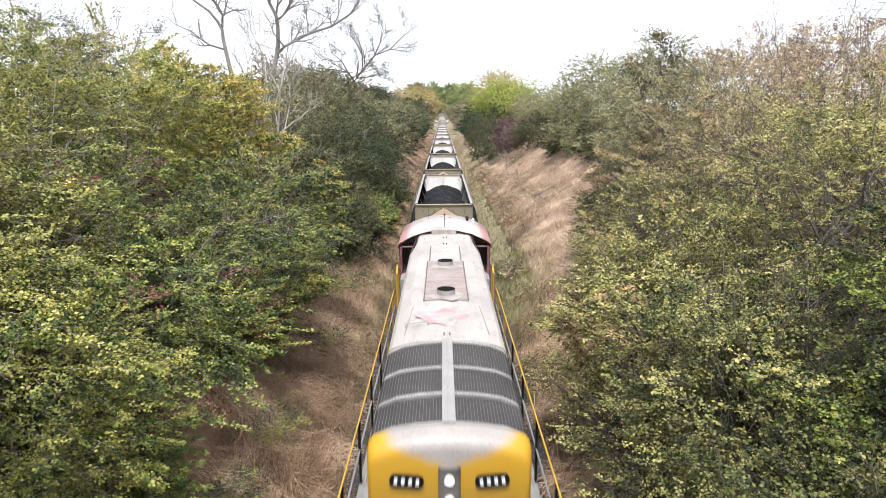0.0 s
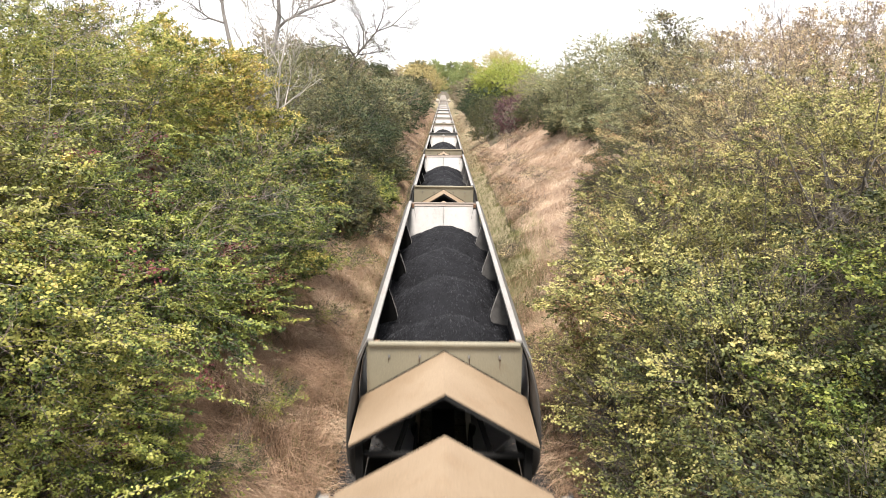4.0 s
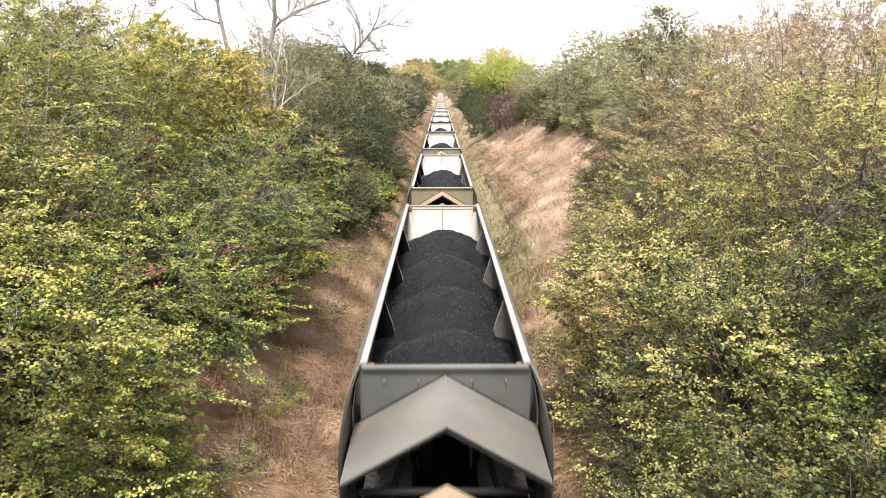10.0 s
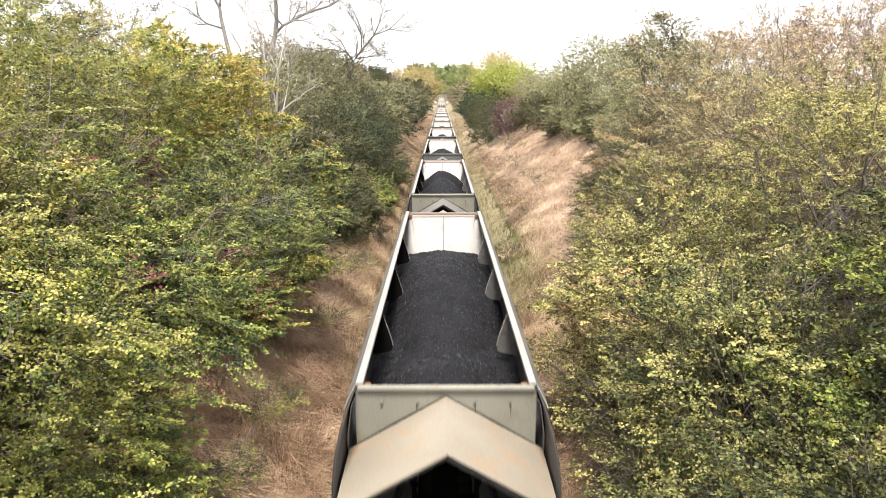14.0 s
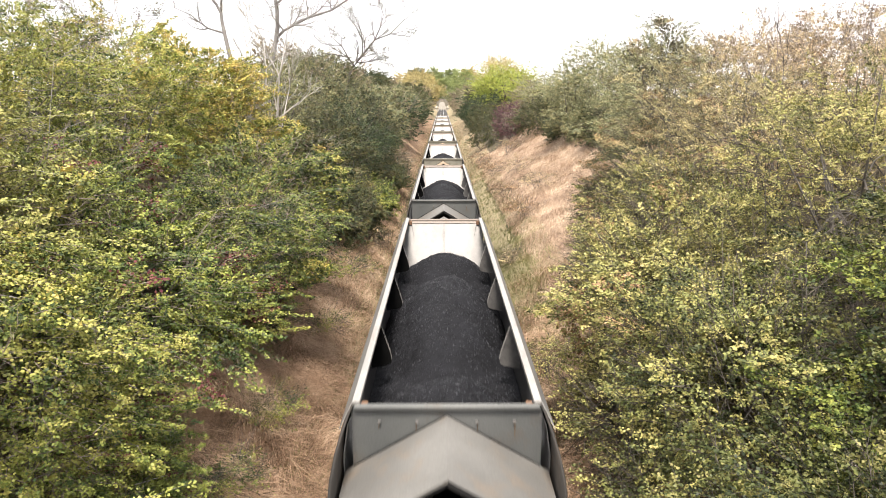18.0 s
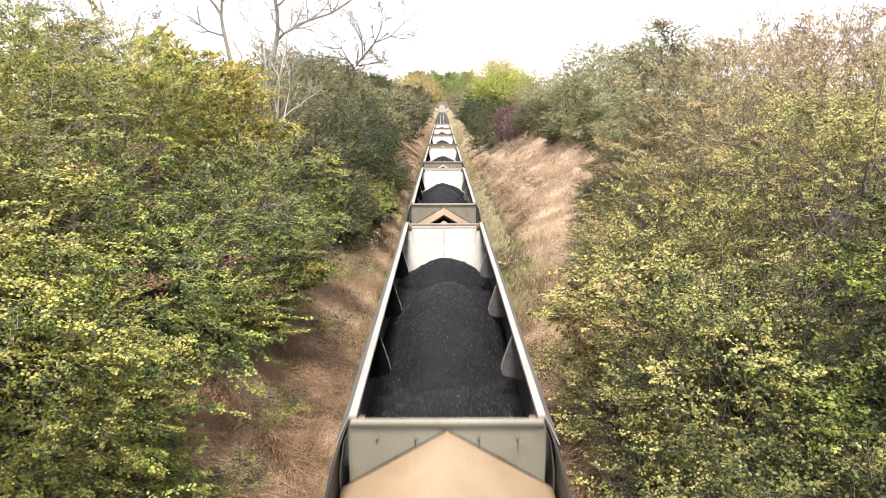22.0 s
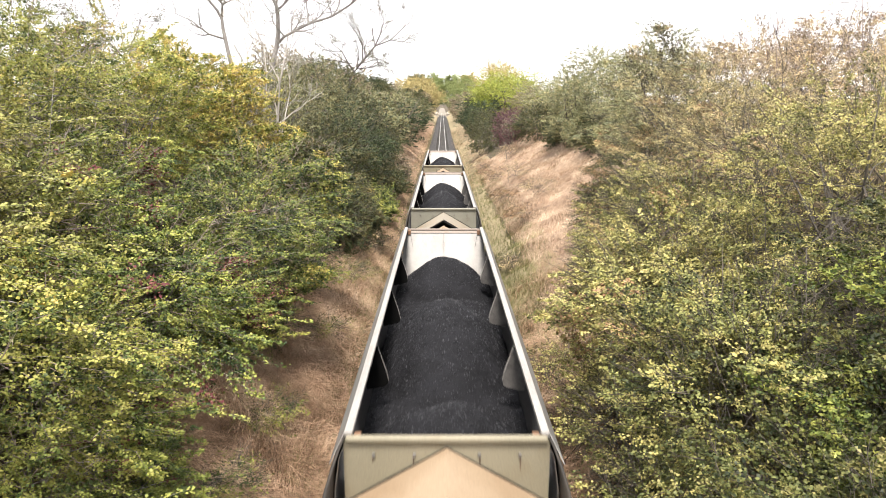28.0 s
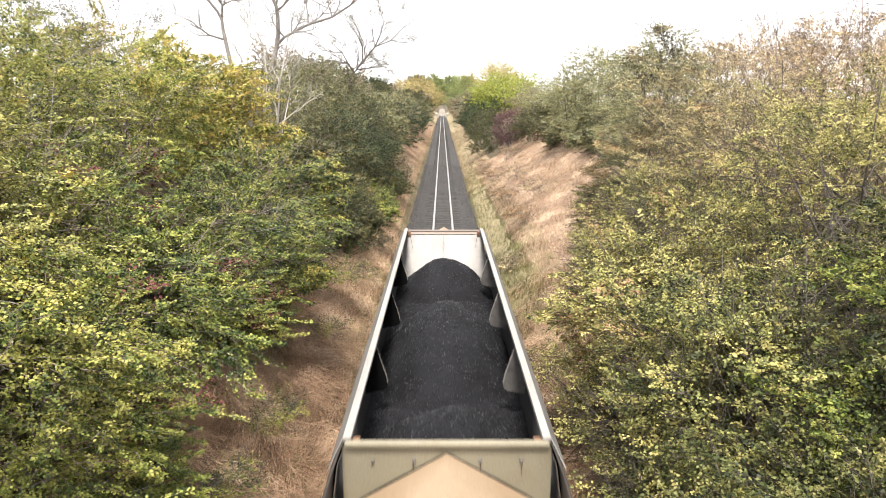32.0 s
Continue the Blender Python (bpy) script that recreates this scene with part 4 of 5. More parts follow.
M["lamp"] = nodes_of("headlight_lens")[0]
lampb = M["lamp"].node_tree.nodes["Principled BSDF"]
lampb.inputs["Base Color"].default_value = (0.9, 0.88, 0.8, 1)
lampb.inputs["Roughness"].default_value = 0.1
lampb.inputs["Emission Color"].default_value = (1, 0.96, 0.86, 1)
lampb.inputs["Emission Strength"].default_value = 0.2
LOCO_Y = 6.85
LOCO = build_locomotive()
LOCO.location = (0, LOCO_Y, 0)

# ---- plants ----


def unit(v):
    return v / np.maximum(np.linalg.norm(v, axis=-1, keepdims=True), 1e-9)


def leaf_quads(p, along, up, length, width):
    """Diamond leaves at p, pointing along, roughly facing up."""
    side = unit(np.cross(along, up))
    up2 = np.cross(side, along)
    a = p
    c = p + along * length
    m = p + along * length * 0.45
    b = m + side * width * 0.5 + up2 * width * 0.12
    d = m - side * width * 0.5 + up2 * width * 0.12
    return np.stack([a, b, c, d], 1)


def leaf_tris(p, along, up, length, width):
    """Simple pointed leaves of three corners."""
    side = unit(np.cross(along, up))
    return np.stack([p + side * width * 0.5, p + along * length, p - side * width * 0.5], 1)


def prisms(p0, p1, r0, r1):
    """Thin three-sided twigs from p0 to p1."""
    d = unit(p1 - p0)
    ref = np.where(np.abs(d[:, 2:3]) < 0.9, np.array([[0, 0, 1.0]]), np.array([[1.0, 0, 0]]))
    s = unit(np.cross(d, ref))
    u = np.cross(s, d)
    ring = [s * math.cos(a) + u * math.sin(a) for a in (0, 2.094, 4.189)]
    V = np.stack([p0 + ring[0] * r0, p0 + ring[1] * r0, p0 + ring[2] * r0, p1], 1)
    f = np.array([(0, 1, 3), (1, 2, 3), (2, 0, 3)])
    F = (np.arange(len(p0))[:, None, None] * 4 + f[None]).reshape(-1, 3)
    return V.reshape(-1, 3), F


def lumpy(rng, d, swell=1.0):
    """Uneven outline: a few random swells over the directions d."""
    r = np.ones(len(d))
    for _ in range(7):
        a = unit(rng.normal(size=(1, 3)))
        c = np.clip((d * a).sum(1), 0, 1)
        r += swell * rng.uniform(-0.22, 0.30) * c ** rng.uniform(3, 9)
    return r


def arching_boughs(root, rng, ctr, rad, count, size, leaf, nv):
    """Long pale shoots bowing out of a bush towards the open track, leafy along their outer part, some hung with berries."""
    steps = 9
    start = ctr + rng.uniform(-1, 1, (count, 3)) * rad * [0.45, 0.8, 0.75] + [0.1, 0, 0.1]
    go = unit(np.stack([rng.uniform(0.75, 1.1, count), rng.normal(0.15, 0.4, count), rng.uniform(0.0, 0.4, count)], -1))
    length = rad[0] * rng.uniform(0.75, 1.2, (count, 1))
    pts = [start]
    for i in range(steps):
        go = unit(go + rng.normal(0, 0.05, go.shape) + [0, 0, -0.055])
        pts.append(pts[-1] + go * length / steps)
    pts = np.stack(pts, 1)
    pts[..., 2] = np.maximum(pts[..., 2], 0.12)
    r = (0.0105 * (1 - np.linspace(0, 0.8, steps)))[None].repeat(count, 0).reshape(-1, 1)
    V, F = prisms(pts[:, :-1].reshape(-1, 3), (pts[:, 1:] * 1.25 - pts[:, :-1] * 0.25).reshape(-1, 3), r, 0)
    o = new("shoot_tangle", array_mesh("shoot_tangle", V, F, M["ash_bark"]))
    o.parent = root
    tagged(o, "thin pale bowing shoots", kind="stuff")
    for name, tint, per, first, last, pick in (("shoot_foliage", leaf, 190, 0.25, 1.0, np.arange(count)), ("hung_fruit", "berry", 90, 0.3, 0.62, np.arange(0, count, 4))):
        t = first + (last - first) * rng.random((len(pick), per)) ** 0.85
        i = np.minimum((t * steps).astype(int), steps - 1)
        a, b = pts[pick[:, None], i], pts[pick[:, None], i + 1]
        q = a + (b - a) * (t * steps - i)[..., None]
        al = unit(unit(b - a) * 0.5 + rng.normal(0, 0.8, q.shape) * [1, 1, 0.35])
        q = q + al * rng.random((len(pick), per, 1)) * (0.16 if tint == leaf else 0.07) * (1.25 - t[..., None])
        up = unit(rng.normal(0, 0.4, q.shape) + [0, -0.25, 0.9])
        L = (size * (1.0 if tint == leaf else 0.6) * rng.uniform(0.7, 1.25, q.shape[:2] + (1,))).reshape(-1, 1)
        W = {3: leaf_tris, 4: leaf_quads}[nv](q.reshape(-1, 3), al.reshape(-1, 3), up.reshape(-1, 3), L, L * 0.75).reshape(-1, 3)
        o = new(name, array_mesh(name, W, np.arange(len(W)).reshape(-1, nv), LEAF[tint]))
        o.parent = root
        tagged(o, "dark red berries along the shoots" if tint == "berry" else "", kind="stuff")


def build_plant(name, label, category, leaf, h, rx, ry, sprays, per, size, seed, lean=(0, 0), trunk=0.05, stems=9, twig="twig", low=-0.8,
                wander=0.6, group="", droop=0.0, extra=None, puff=0.07, inner=0.24, fine=3, whips=60, swell=1.0, facing=0.5, arch=0):
    """A bush or tree: stems from the root to the crown's edge, twig sprays over the crown, single leaves along every spray."""
    rng = np.random.default_rng(seed)
    root = tagged(new(name), label, category, group)
    ctr = np.array([lean[0], lean[1], h * 0.52])
    rad = np.array([rx, ry, h * 0.5])
    # boughs: flat pads of twigs with gaps between them, and a thinner filling inside
    k = 22
    nb = max(8, int(sprays * (1 - inner) / k))
    bd = unit(rng.normal(size=(nb * 4, 3)))
    bd = bd[bd[:, 2] > low][:nb]
    tip = ctr + bd * rad * (lumpy(rng, bd, swell) * rng.uniform(0.8, 1.08, len(bd)))[:, None]
    out = unit(bd * [1, 1, 0.25] + rng.normal(0, 0.25, bd.shape) + [0, 0, 0.12 - droop * 0.5])
    lat = unit(np.cross(out, np.array([[0, 0, 1.0]])))
    u = rng.beta(1.6, 1.2, (len(bd), k, 1)) * 1.3 - 1.0
    v = rng.normal(0, 0.36, (len(bd), k, 1)) * (1.1 - u * 0.6)
    S = 0.32 + 0.2 * rx
    p = tip[:, None] + out[:, None] * u * S * 1.5 + lat[:, None] * v * S + rng.normal(0, puff * S, (len(bd), k, 3))
    a = unit(out[:, None] + lat[:, None] * v * 1.1 + rng.normal(0, 0.22 * wander, (len(bd), k, 3)))
    p, a, d = p.reshape(-1, 3), a.reshape(-1, 3), np.repeat(bd, k, 0)
    ni = max(sprays - len(p), 10)
    di = unit(rng.normal(size=(ni * 4, 3)))
    di = di[di[:, 2] > low][:ni]
    p = np.concatenate([p, ctr + di * rad * rng.uniform(0.5, 0.92, (len(di), 1))])
    a = np.concatenate([a, unit(di + rng.normal(0, wander, di.shape))])
    d = np.concatenate([d, di])
    n = len(p)
    p[:, 2] = np.maximum(p[:, 2], 0.1)
    ln = rng.uniform(0.6, 1.3, n) * (0.22 + size * 3.2)
    p0, p1 = p - a * ln[:, None] * 0.35, p + a * ln[:, None] * 0.65
    # leaves
    s = rng.random((n, per)) ** 0.8
    spread = ln[:, None, None] * 0.13 * (1.2 - s[..., None]) * np.array([1, 1, 0.6])
    q = p0[:, None] + (p1 - p0)[:, None] * s[..., None] + rng.normal(0, 1, (n, per, 3)) * spread
    al = unit(a[:, None] * 0.6 + rng.normal(0, 0.75, (n, per, 3)) * [1, 1, 0.6] + np.array([0, 0, -0.1]))
    up = unit(rng.normal(0, 0.55, (n, per, 3)) + np.array([0, 0, 0.9 - 0.4 * facing]) + d[:, None] * facing)
    L = (size * rng.uniform(0.6, 1.25, (n, per, 1))).reshape(-1, 1)
    nv = fine
    V = {3: leaf_tris, 4: leaf_quads}[nv](q.reshape(-1, 3), al.reshape(-1, 3), up.reshape(-1, 3), L, L * 0.75).reshape(-1, 3)
    F = np.arange(len(V)).reshape(-1, nv)
    c = new("crown", array_mesh("crown", V, F, LEAF[leaf]))
    c.parent = root
    tagged(c, kind="stuff")
    if extra:
        qq, V4 = q.reshape(-1, 3), V.reshape(-1, nv, 3)
        cen = tip[rng.integers(len(tip), size=extra[1])]
        k = (np.linalg.norm(qq[:, None] - cen[None], axis=2) < 0.42).any(1) & (rng.random(len(qq)) < 0.7)
        mid = V4[k].mean(1, keepdims=True)
        V2 = (mid + (V4[k] - mid) * 1.15 + rng.normal(0, 0.035, (k.sum(), 1, 3)) + [0, 0, 0.03]).reshape(-1, 3)
        if len(V2):
            o = new("turned_leaves", array_mesh("turned_leaves", V2, np.arange(len(V2)).reshape(-1, nv), LEAF[extra[0]]))
            o.parent = root
            tagged(o, kind="stuff")
    # long bare shoots standing out of the crown
    wd = unit(rng.normal(size=(whips, 3)) * [1, 1, 0.6] + [0, 0, 0.7 - droop])
    w0 = ctr + wd * rad * rng.uniform(0.55, 0.9, (whips, 1))
    w1 = w0 + unit(wd + rng.normal(0, 0.35, wd.shape)) * (rng.uniform(0.35, 0.9, (whips, 1)) * (0.7 + 0.25 * rx))
    f0 = np.repeat(w0, 4, 0) + np.repeat(w1 - w0, 4, 0) * rng.uniform(0.15, 0.8, (whips * 4, 1))
    f1 = f0 + unit(np.repeat(unit(w1 - w0), 4, 0) + rng.normal(0, 0.7, f0.shape)) * rng.uniform(0.12, 0.45, (whips * 4, 1))
    p0, p1 = np.concatenate([p0, w0, f0]), np.concatenate([p1, w1, f1])
    V, F = prisms(p0, p1, np.concatenate([np.full((n, 1), size * 0.1), np.full((whips, 1), 0.004 + size * 0.06), np.full((whips * 4, 1), 0.0025 + size * 0.035)]), 0)
    o = new("brushwood", array_mesh("brushwood", V, F, M[twig]))
    o.parent = root
    tagged(o, kind="stuff")
    if arch:
        arching_boughs(root, rng, ctr, rad, arch, size, leaf, nv)
    # stems
    for i in range(stems):
        bm = B()
        e = p[rng.integers(n)]
        b = np.array([rng.normal(0, 0.18), rng.normal(0, 0.18), -0.25])
        mid = b * 0.45 + e * 0.55 + rng.normal(0, 0.12, 3) * h * 0.2 + np.array([0, 0, 0.08 * h])
        r = trunk * rng.uniform(0.6, 1.2)
        tube(bm, [b, b * 0.75 + mid * 0.25 + rng.normal(0, 0.05, 3), mid, e], [r, r * 0.85, r * 0.5, r * 0.12], 6)
        for _ in range(3):
            e2 = p[rng.integers(n)]
            e2 = mid + (e2 - mid) * 0.7
            tube(bm, [mid, (mid + e2) / 2 + rng.normal(0, 0.06, 3) * h * 0.2, e2], [r * 0.42, r * 0.26, r * 0.08], 5)
        part("stem", bm, M["bark" if twig != "pale_bark" else twig], root, smooth=True)
    return root


def bare_tree(name, label, limbs, seed, r0, levels=4, spread=0.5, wood="ash_bark", twig_step=2, first=1.6, crook=0.12, leaves=0.0):
    """A leafless tree: given main limbs (x, z lines), which fork again and again into fine branches."""
    rng = np.random.default_rng(seed)
    root = tagged(new(name), label, "tree")
    fine = B()
    ends = []

    def grow(p, d, ln, r, lev):
        pts, q = [p], p
        for i in range(3):
            d = unit(d + rng.normal(0, crook, 3) + np.array([0, 0, 0.05]))
            q = q + d * ln / 3
            pts.append(q)
        tube(fine, pts, [r, r * 0.85, r * 0.7, r * 0.5], 4)
        if lev >= levels - 1:
            ends.extend((pts[1], pts[2], pts[3]))
        if lev < levels:
            for j in range(2 + (rng.random() < 0.4)):
                grow(pts[3 - j], unit(d + rng.normal(0, spread, 3)), ln * rng.uniform(0.6, 0.85), max(r * rng.uniform(0.5, 0.68), min(0.009, 0.0025 + r0 * 0.06)), lev + 1)

    for li, (line, ra, rb) in enumerate(limbs):
        dep = rng.uniform(-0.6, 0.6)
        pts = [np.array([x, dep * (i if li else 0) * 0.5, z]) for i, (x, z) in enumerate(line)]
        rr = list(np.linspace(ra, rb, len(pts)) * r0)
        part("trunk" if li == 0 else "limb", tube(B(), pts, rr, 8), M[wood], root, smooth=True)
        for i in range(1, len(pts)):
            if i < twig_step and li == 0:
                continue
            for _ in range(2):
                d = unit(pts[i] - pts[i - 1]) + rng.normal(0, 0.6, 3)
                grow(pts[i], unit(d), first * rng.uniform(0.6, 1.2), rr[i] * 0.6 + min(0.012, r0 * 0.12), 1)
    o = part("brushwood", fine, M[wood], root)
    tagged(o, kind="stuff")
    if leaves:
        q = np.repeat(np.array(ends), 2, 0)
        q = q[rng.random(len(q)) < leaves] + rng.normal(0, 0.08, (1, 3))
        q = q + rng.normal(0, 0.1, q.shape)
        V = leaf_quads(q, unit(rng.normal(0, 1, q.shape) * [1, 1, 0.6]), unit(rng.normal(0, 0.7, q.shape) + [0, 0, 0.5]), 0.085, 0.06).reshape(-1, 3)
        o = new("leaves", array_mesh("leaves", V, np.arange(len(V)).reshape(-1, 4), LEAF["dusk"]))
        o.parent = root
        tagged(o, kind="stuff")
    return root


def put(ob, x, y, turn=0, sink=0.0):
    ob.matrix_basis = pose(x, y, float(ground_z(x, y)) - sink, 0, 0, turn)
    return ob


HAW = "autumn hawthorn bush with yellow-green leaves on the cutting bank"
APP = "tangled wild bush with small green and yellow leaves on the bank"
DRK = "dense dark green thicket bush beside the track"
BRN = "thinning brown autumn bush with fine bare twigs"
IVY = "dark ivy-covered bush hanging over the bank"
# x, y, height, half width x, half width y, leaves, label, sprays, leaves a spray, leaf size, drooping
SHRUBS_A = [
    (-5.8, 3.4, 3, 2, 2.2, "hawthorn", HAW, 1750, 34, 0.0420, 0.35),
    (-5.9, 7, 3.2, 2.1, 2.3, "hawthorn", HAW, 1900, 32, 0.0435, 0.35),
    (-5.9, 10.8, 3.4, 2.2, 2.4, "green", HAW, 1800, 28, 0.0520, 0.35),
    (-5.4, 14.8, 3.6, 2.2, 2.4, "deep", HAW, 1983, 26, 0.0539, 0.3),
    (-5.9, 19, 3.9, 2.2, 2.5, "deep", HAW, 1889, 21, 0.0703, 0.25),
    (-7.6, 23.0, 4.2, 1.7, 2.2, "golden", HAW, 1710, 21, 0.0781, 0.2),
    (-6.5, 28, 3, 2, 2.4, "dark", DRK, 1252, 21, 0.0919, 0.2),
    (-5, 31, 2.2, 1.4, 2, "dark", BRN, 985, 18, 0.0596, 0.2),
    (-8.6, 4, 4.2, 2.6, 2.8, "yellow_hazed", HAW, 2035, 26, 0.0557, 0.2),
    (-9, 9, 4.5, 2.7, 2.8, "yellow_hazed", HAW, 2238, 26, 0.0581, 0.2),
]
SHRUBS_B = [
    (-9.4, 14, 4.6, 2.7, 2.8, "hawthorn", HAW, 2238, 26, 0.0594, 0.2),
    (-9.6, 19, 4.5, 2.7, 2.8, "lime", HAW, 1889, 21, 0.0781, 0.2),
    (-9.6, 24.3, 4.5, 2.4, 2.6, "golden", HAW, 1566, 21, 0.0965, 0.2),
    (-12.5, 7, 4.4, 2.6, 3.2, "yellow_hazed", HAW, 1627, 21, 0.0728, 0.2),
    (-12.8, 13, 5.0, 2.7, 3, "hawthorn", HAW, 1627, 21, 0.0728, 0.2),
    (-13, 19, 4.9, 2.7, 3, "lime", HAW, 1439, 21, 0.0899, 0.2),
    (-13.2, 25.5, 5.4, 2.8, 3, "golden", HAW, 1064, 21, 0.1102, 0.2),
    (4.3, 4.2, 3.4, 1.9, 2.2, "leafy", APP, 1980, 32, 0.0430, 0.1),
    (4.5, 8.2, 3.7, 2, 2.3, "apple", APP, 2160, 27, 0.0470, 0.1),
    (4.6, 12.2, 3.7, 2.1, 2.2, "olive", APP, 1808, 24, 0.0575, 0.1),
]
SHRUBS_C = [
    (6.0, 16.4, 3.6, 2.1, 2.2, "olive", APP, 1831, 24, 0.0433, 0.1),
    (7.0, 21.4, 3.5, 1.9, 2.2, "dark", APP, 1627, 19, 0.0475, 0.1),
    (6.9, 5.6, 4.3, 2.4, 2.5, "leafy", APP, 1980, 27, 0.0560, 0.1),
    (7.1, 10.6, 4.6, 2.5, 2.5, "olive", APP, 2242, 24, 0.0471, 0.1),
    (7.8, 15.6, 4.5, 2.5, 2.5, "tawny", APP, 1933, 24, 0.0466, 0.05),
    (8.4, 20.8, 4.6, 2.3, 2.5, "tawny", APP, 1831, 19, 0.0523, 0.05),
    (8.7, 26, 5.4, 2.1, 2.3, "greygreen_lit", DRK, 1409, 19, 0.0919, 0),
    (10.6, 7.5, 4.0, 2.7, 3, "tawny", APP, 1252, 19, 0.0743, 0),
    (11, 13.4, 4.2, 2.7, 2.9, "brown", BRN, 2305, 18, 0.0566, 0),
    (11.5, 19.4, 4.5, 2.7, 2.9, "brown", BRN, 2305, 18, 0.0598, 0),
]
SHRUBS_D = [
    (11.8, 25.5, 4.6, 2.6, 2.8, "brown", BRN, 1686, 18, 0.0826, 0),
    (14.5, 16, 3.9, 2.8, 3.4, "brown", BRN, 1845, 18, 0.0691, 0),
    (15, 23, 4.3, 2.8, 3.4, "brown", BRN, 1206, 18, 0.0910, 0),
    (-7.4, 9, 3.4, 2, 2.6, "yellow_hazed", HAW, 1326, 26, 0.0536, 0.2),
    (-7.6, 4, 3.4, 2, 2.6, "yellow_hazed", HAW, 1326, 26, 0.0536, 0.2),
    (6, 13.6, 3.6, 1.9, 2.2, "apple", APP, 1326, 24, 0.0424, 0.05),
    (-7.8, 12.6, 3.2, 1.9, 2.2, "green", HAW, 1170, 26, 0.0540, 0.2),
    (3.5, 5.2, 1.5, 1.0, 1.5, "leafy", APP, 620, 24, 0.0450, 0.2),
    (3.5, 8, 1.7, 1.1, 1.6, "apple", APP, 640, 24, 0.0450, 0.2),
    (3.6, 11.2, 1.7, 1.1, 1.6, "olive", APP, 600, 24, 0.0470, 0.2),
]
SHRUBS_E = [
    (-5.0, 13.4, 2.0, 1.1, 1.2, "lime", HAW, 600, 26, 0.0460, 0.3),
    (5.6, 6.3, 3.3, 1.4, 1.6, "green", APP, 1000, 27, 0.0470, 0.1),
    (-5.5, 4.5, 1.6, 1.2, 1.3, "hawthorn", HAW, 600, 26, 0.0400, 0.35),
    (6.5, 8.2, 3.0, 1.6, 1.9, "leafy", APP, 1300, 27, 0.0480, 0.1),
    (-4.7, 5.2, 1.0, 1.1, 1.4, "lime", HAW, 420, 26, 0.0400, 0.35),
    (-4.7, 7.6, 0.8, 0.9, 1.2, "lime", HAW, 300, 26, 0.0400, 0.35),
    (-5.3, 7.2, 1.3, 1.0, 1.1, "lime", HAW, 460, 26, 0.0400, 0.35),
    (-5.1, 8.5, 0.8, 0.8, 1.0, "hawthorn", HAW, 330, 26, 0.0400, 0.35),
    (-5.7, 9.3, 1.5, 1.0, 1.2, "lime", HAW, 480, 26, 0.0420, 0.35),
    (-5.0, 3.4, 1.3, 1.3, 1.3, "lime", HAW, 520, 26, 0.0390, 0.35),
    (5.4, 19.3, 2.0, 1.2, 1.7, "olive", APP, 1000, 18, 0.045, 0.1),
    (6.4, 23.4, 1.9, 1.3, 1.7, "apple", APP, 700, 18, 0.0642, 0.1),
    (17.5, 20, 3.3, 2.8, 3.4, "brown", BRN, 1228, 16, 0.0813, 0),
]
for i, (x, y, h, rx, ry, leaf, label, ns, per, size, droop) in enumerate(SHRUBS_A + SHRUBS_B + SHRUBS_C + SHRUBS_D + SHRUBS_E):
    tilt = 0.35 if x < 0 else -0.35
    if x < -8 or x > 6.5:
        size, per = size * 0.74, int(per * 1.4)
    extra = None if h < 1.5 else ("berry", 9) if x < 0 and i % 2 == 0 and y < 16 else ("golden", 14 if 17 < y < 26 else 5) if x < 0 else ("russet", 7) if y > 12 else None
    put(build_plant("hawthorn_bush" if x < 0 else "wild_bush", label, "bush", leaf, h, rx, ry, ns, per, size, 100 + i, lean=(tilt, 0), droop=droop,
                    group="bushes on the cutting banks", extra=extra, trunk=0.02 if y < 9 else 0.036, inner=0.5 if leaf == "brown" else 0.42 if abs(x) > 8 else 0.3, fine=4 if y < 15 and -8 < x < 6.5 else 3, twig="rosy_twig" if (x > 9 or x < -5) and y > 6 else "twig", stems=16 if x > 0 and y > 7 else 10, whips=(70 if y < 7 else 240) if x > 0 else 24 if y < 9 else 90,
                    arch=16 if -10 < x < 0 and y < 16 and h > 0.7 else 0), x, y)
THICKET_WEST = [
    (-7.0, 42.0, 6.4, 2.0, 2.2, "greygreen", BRN), (-6.4, 46.5, 6.5, 1.8, 2.2, "dark", DRK),
    (-6.0, 34.5, 4.4, 2.2, 2.4, "dark", DRK), (-6.0, 39.0, 5.2, 2.3, 2.8, "ivy", IVY), (-5.9, 45.0, 5.0, 2.2, 2.8, "ivy", IVY),
    (-8.8, 34.0, 5.2, 2.5, 2.6, "greygreen", BRN), (-9.6, 39.5, 5.6, 2.8, 3.0, "greygreen", BRN), (-9.2, 44.5, 5.6, 2.8, 3.0, "dark", DRK),
    (-5.7, 51.5, 5.0, 2.2, 3.0, "dark", DRK), (-4.9, 35.5, 1.7, 1.1, 1.6, "lime", "low bright green shrub at the bank's foot"), (-4.7, 26.6, 2.2, 1.3, 1.8, "dark", DRK),
    (-4.3, 30.0, 1.9, 1.1, 1.7, "dark", DRK), (-4.0, 36.5, 1.9, 1.1, 1.8, "green", "low bright green shrub at the bank's foot"), (-3.9, 45.0, 2.4, 1.2, 2.2, "dark", DRK),
    (-4.0, 51.0, 2.4, 1.2, 2.2, "greybrown", BRN), (-4.6, 33.0, 1.6, 1.1, 1.7, "lime", "low bright green shrub at the bank's foot"), (-4.6, 40.0, 2.2, 1.2, 2.0, "dark", DRK),
]
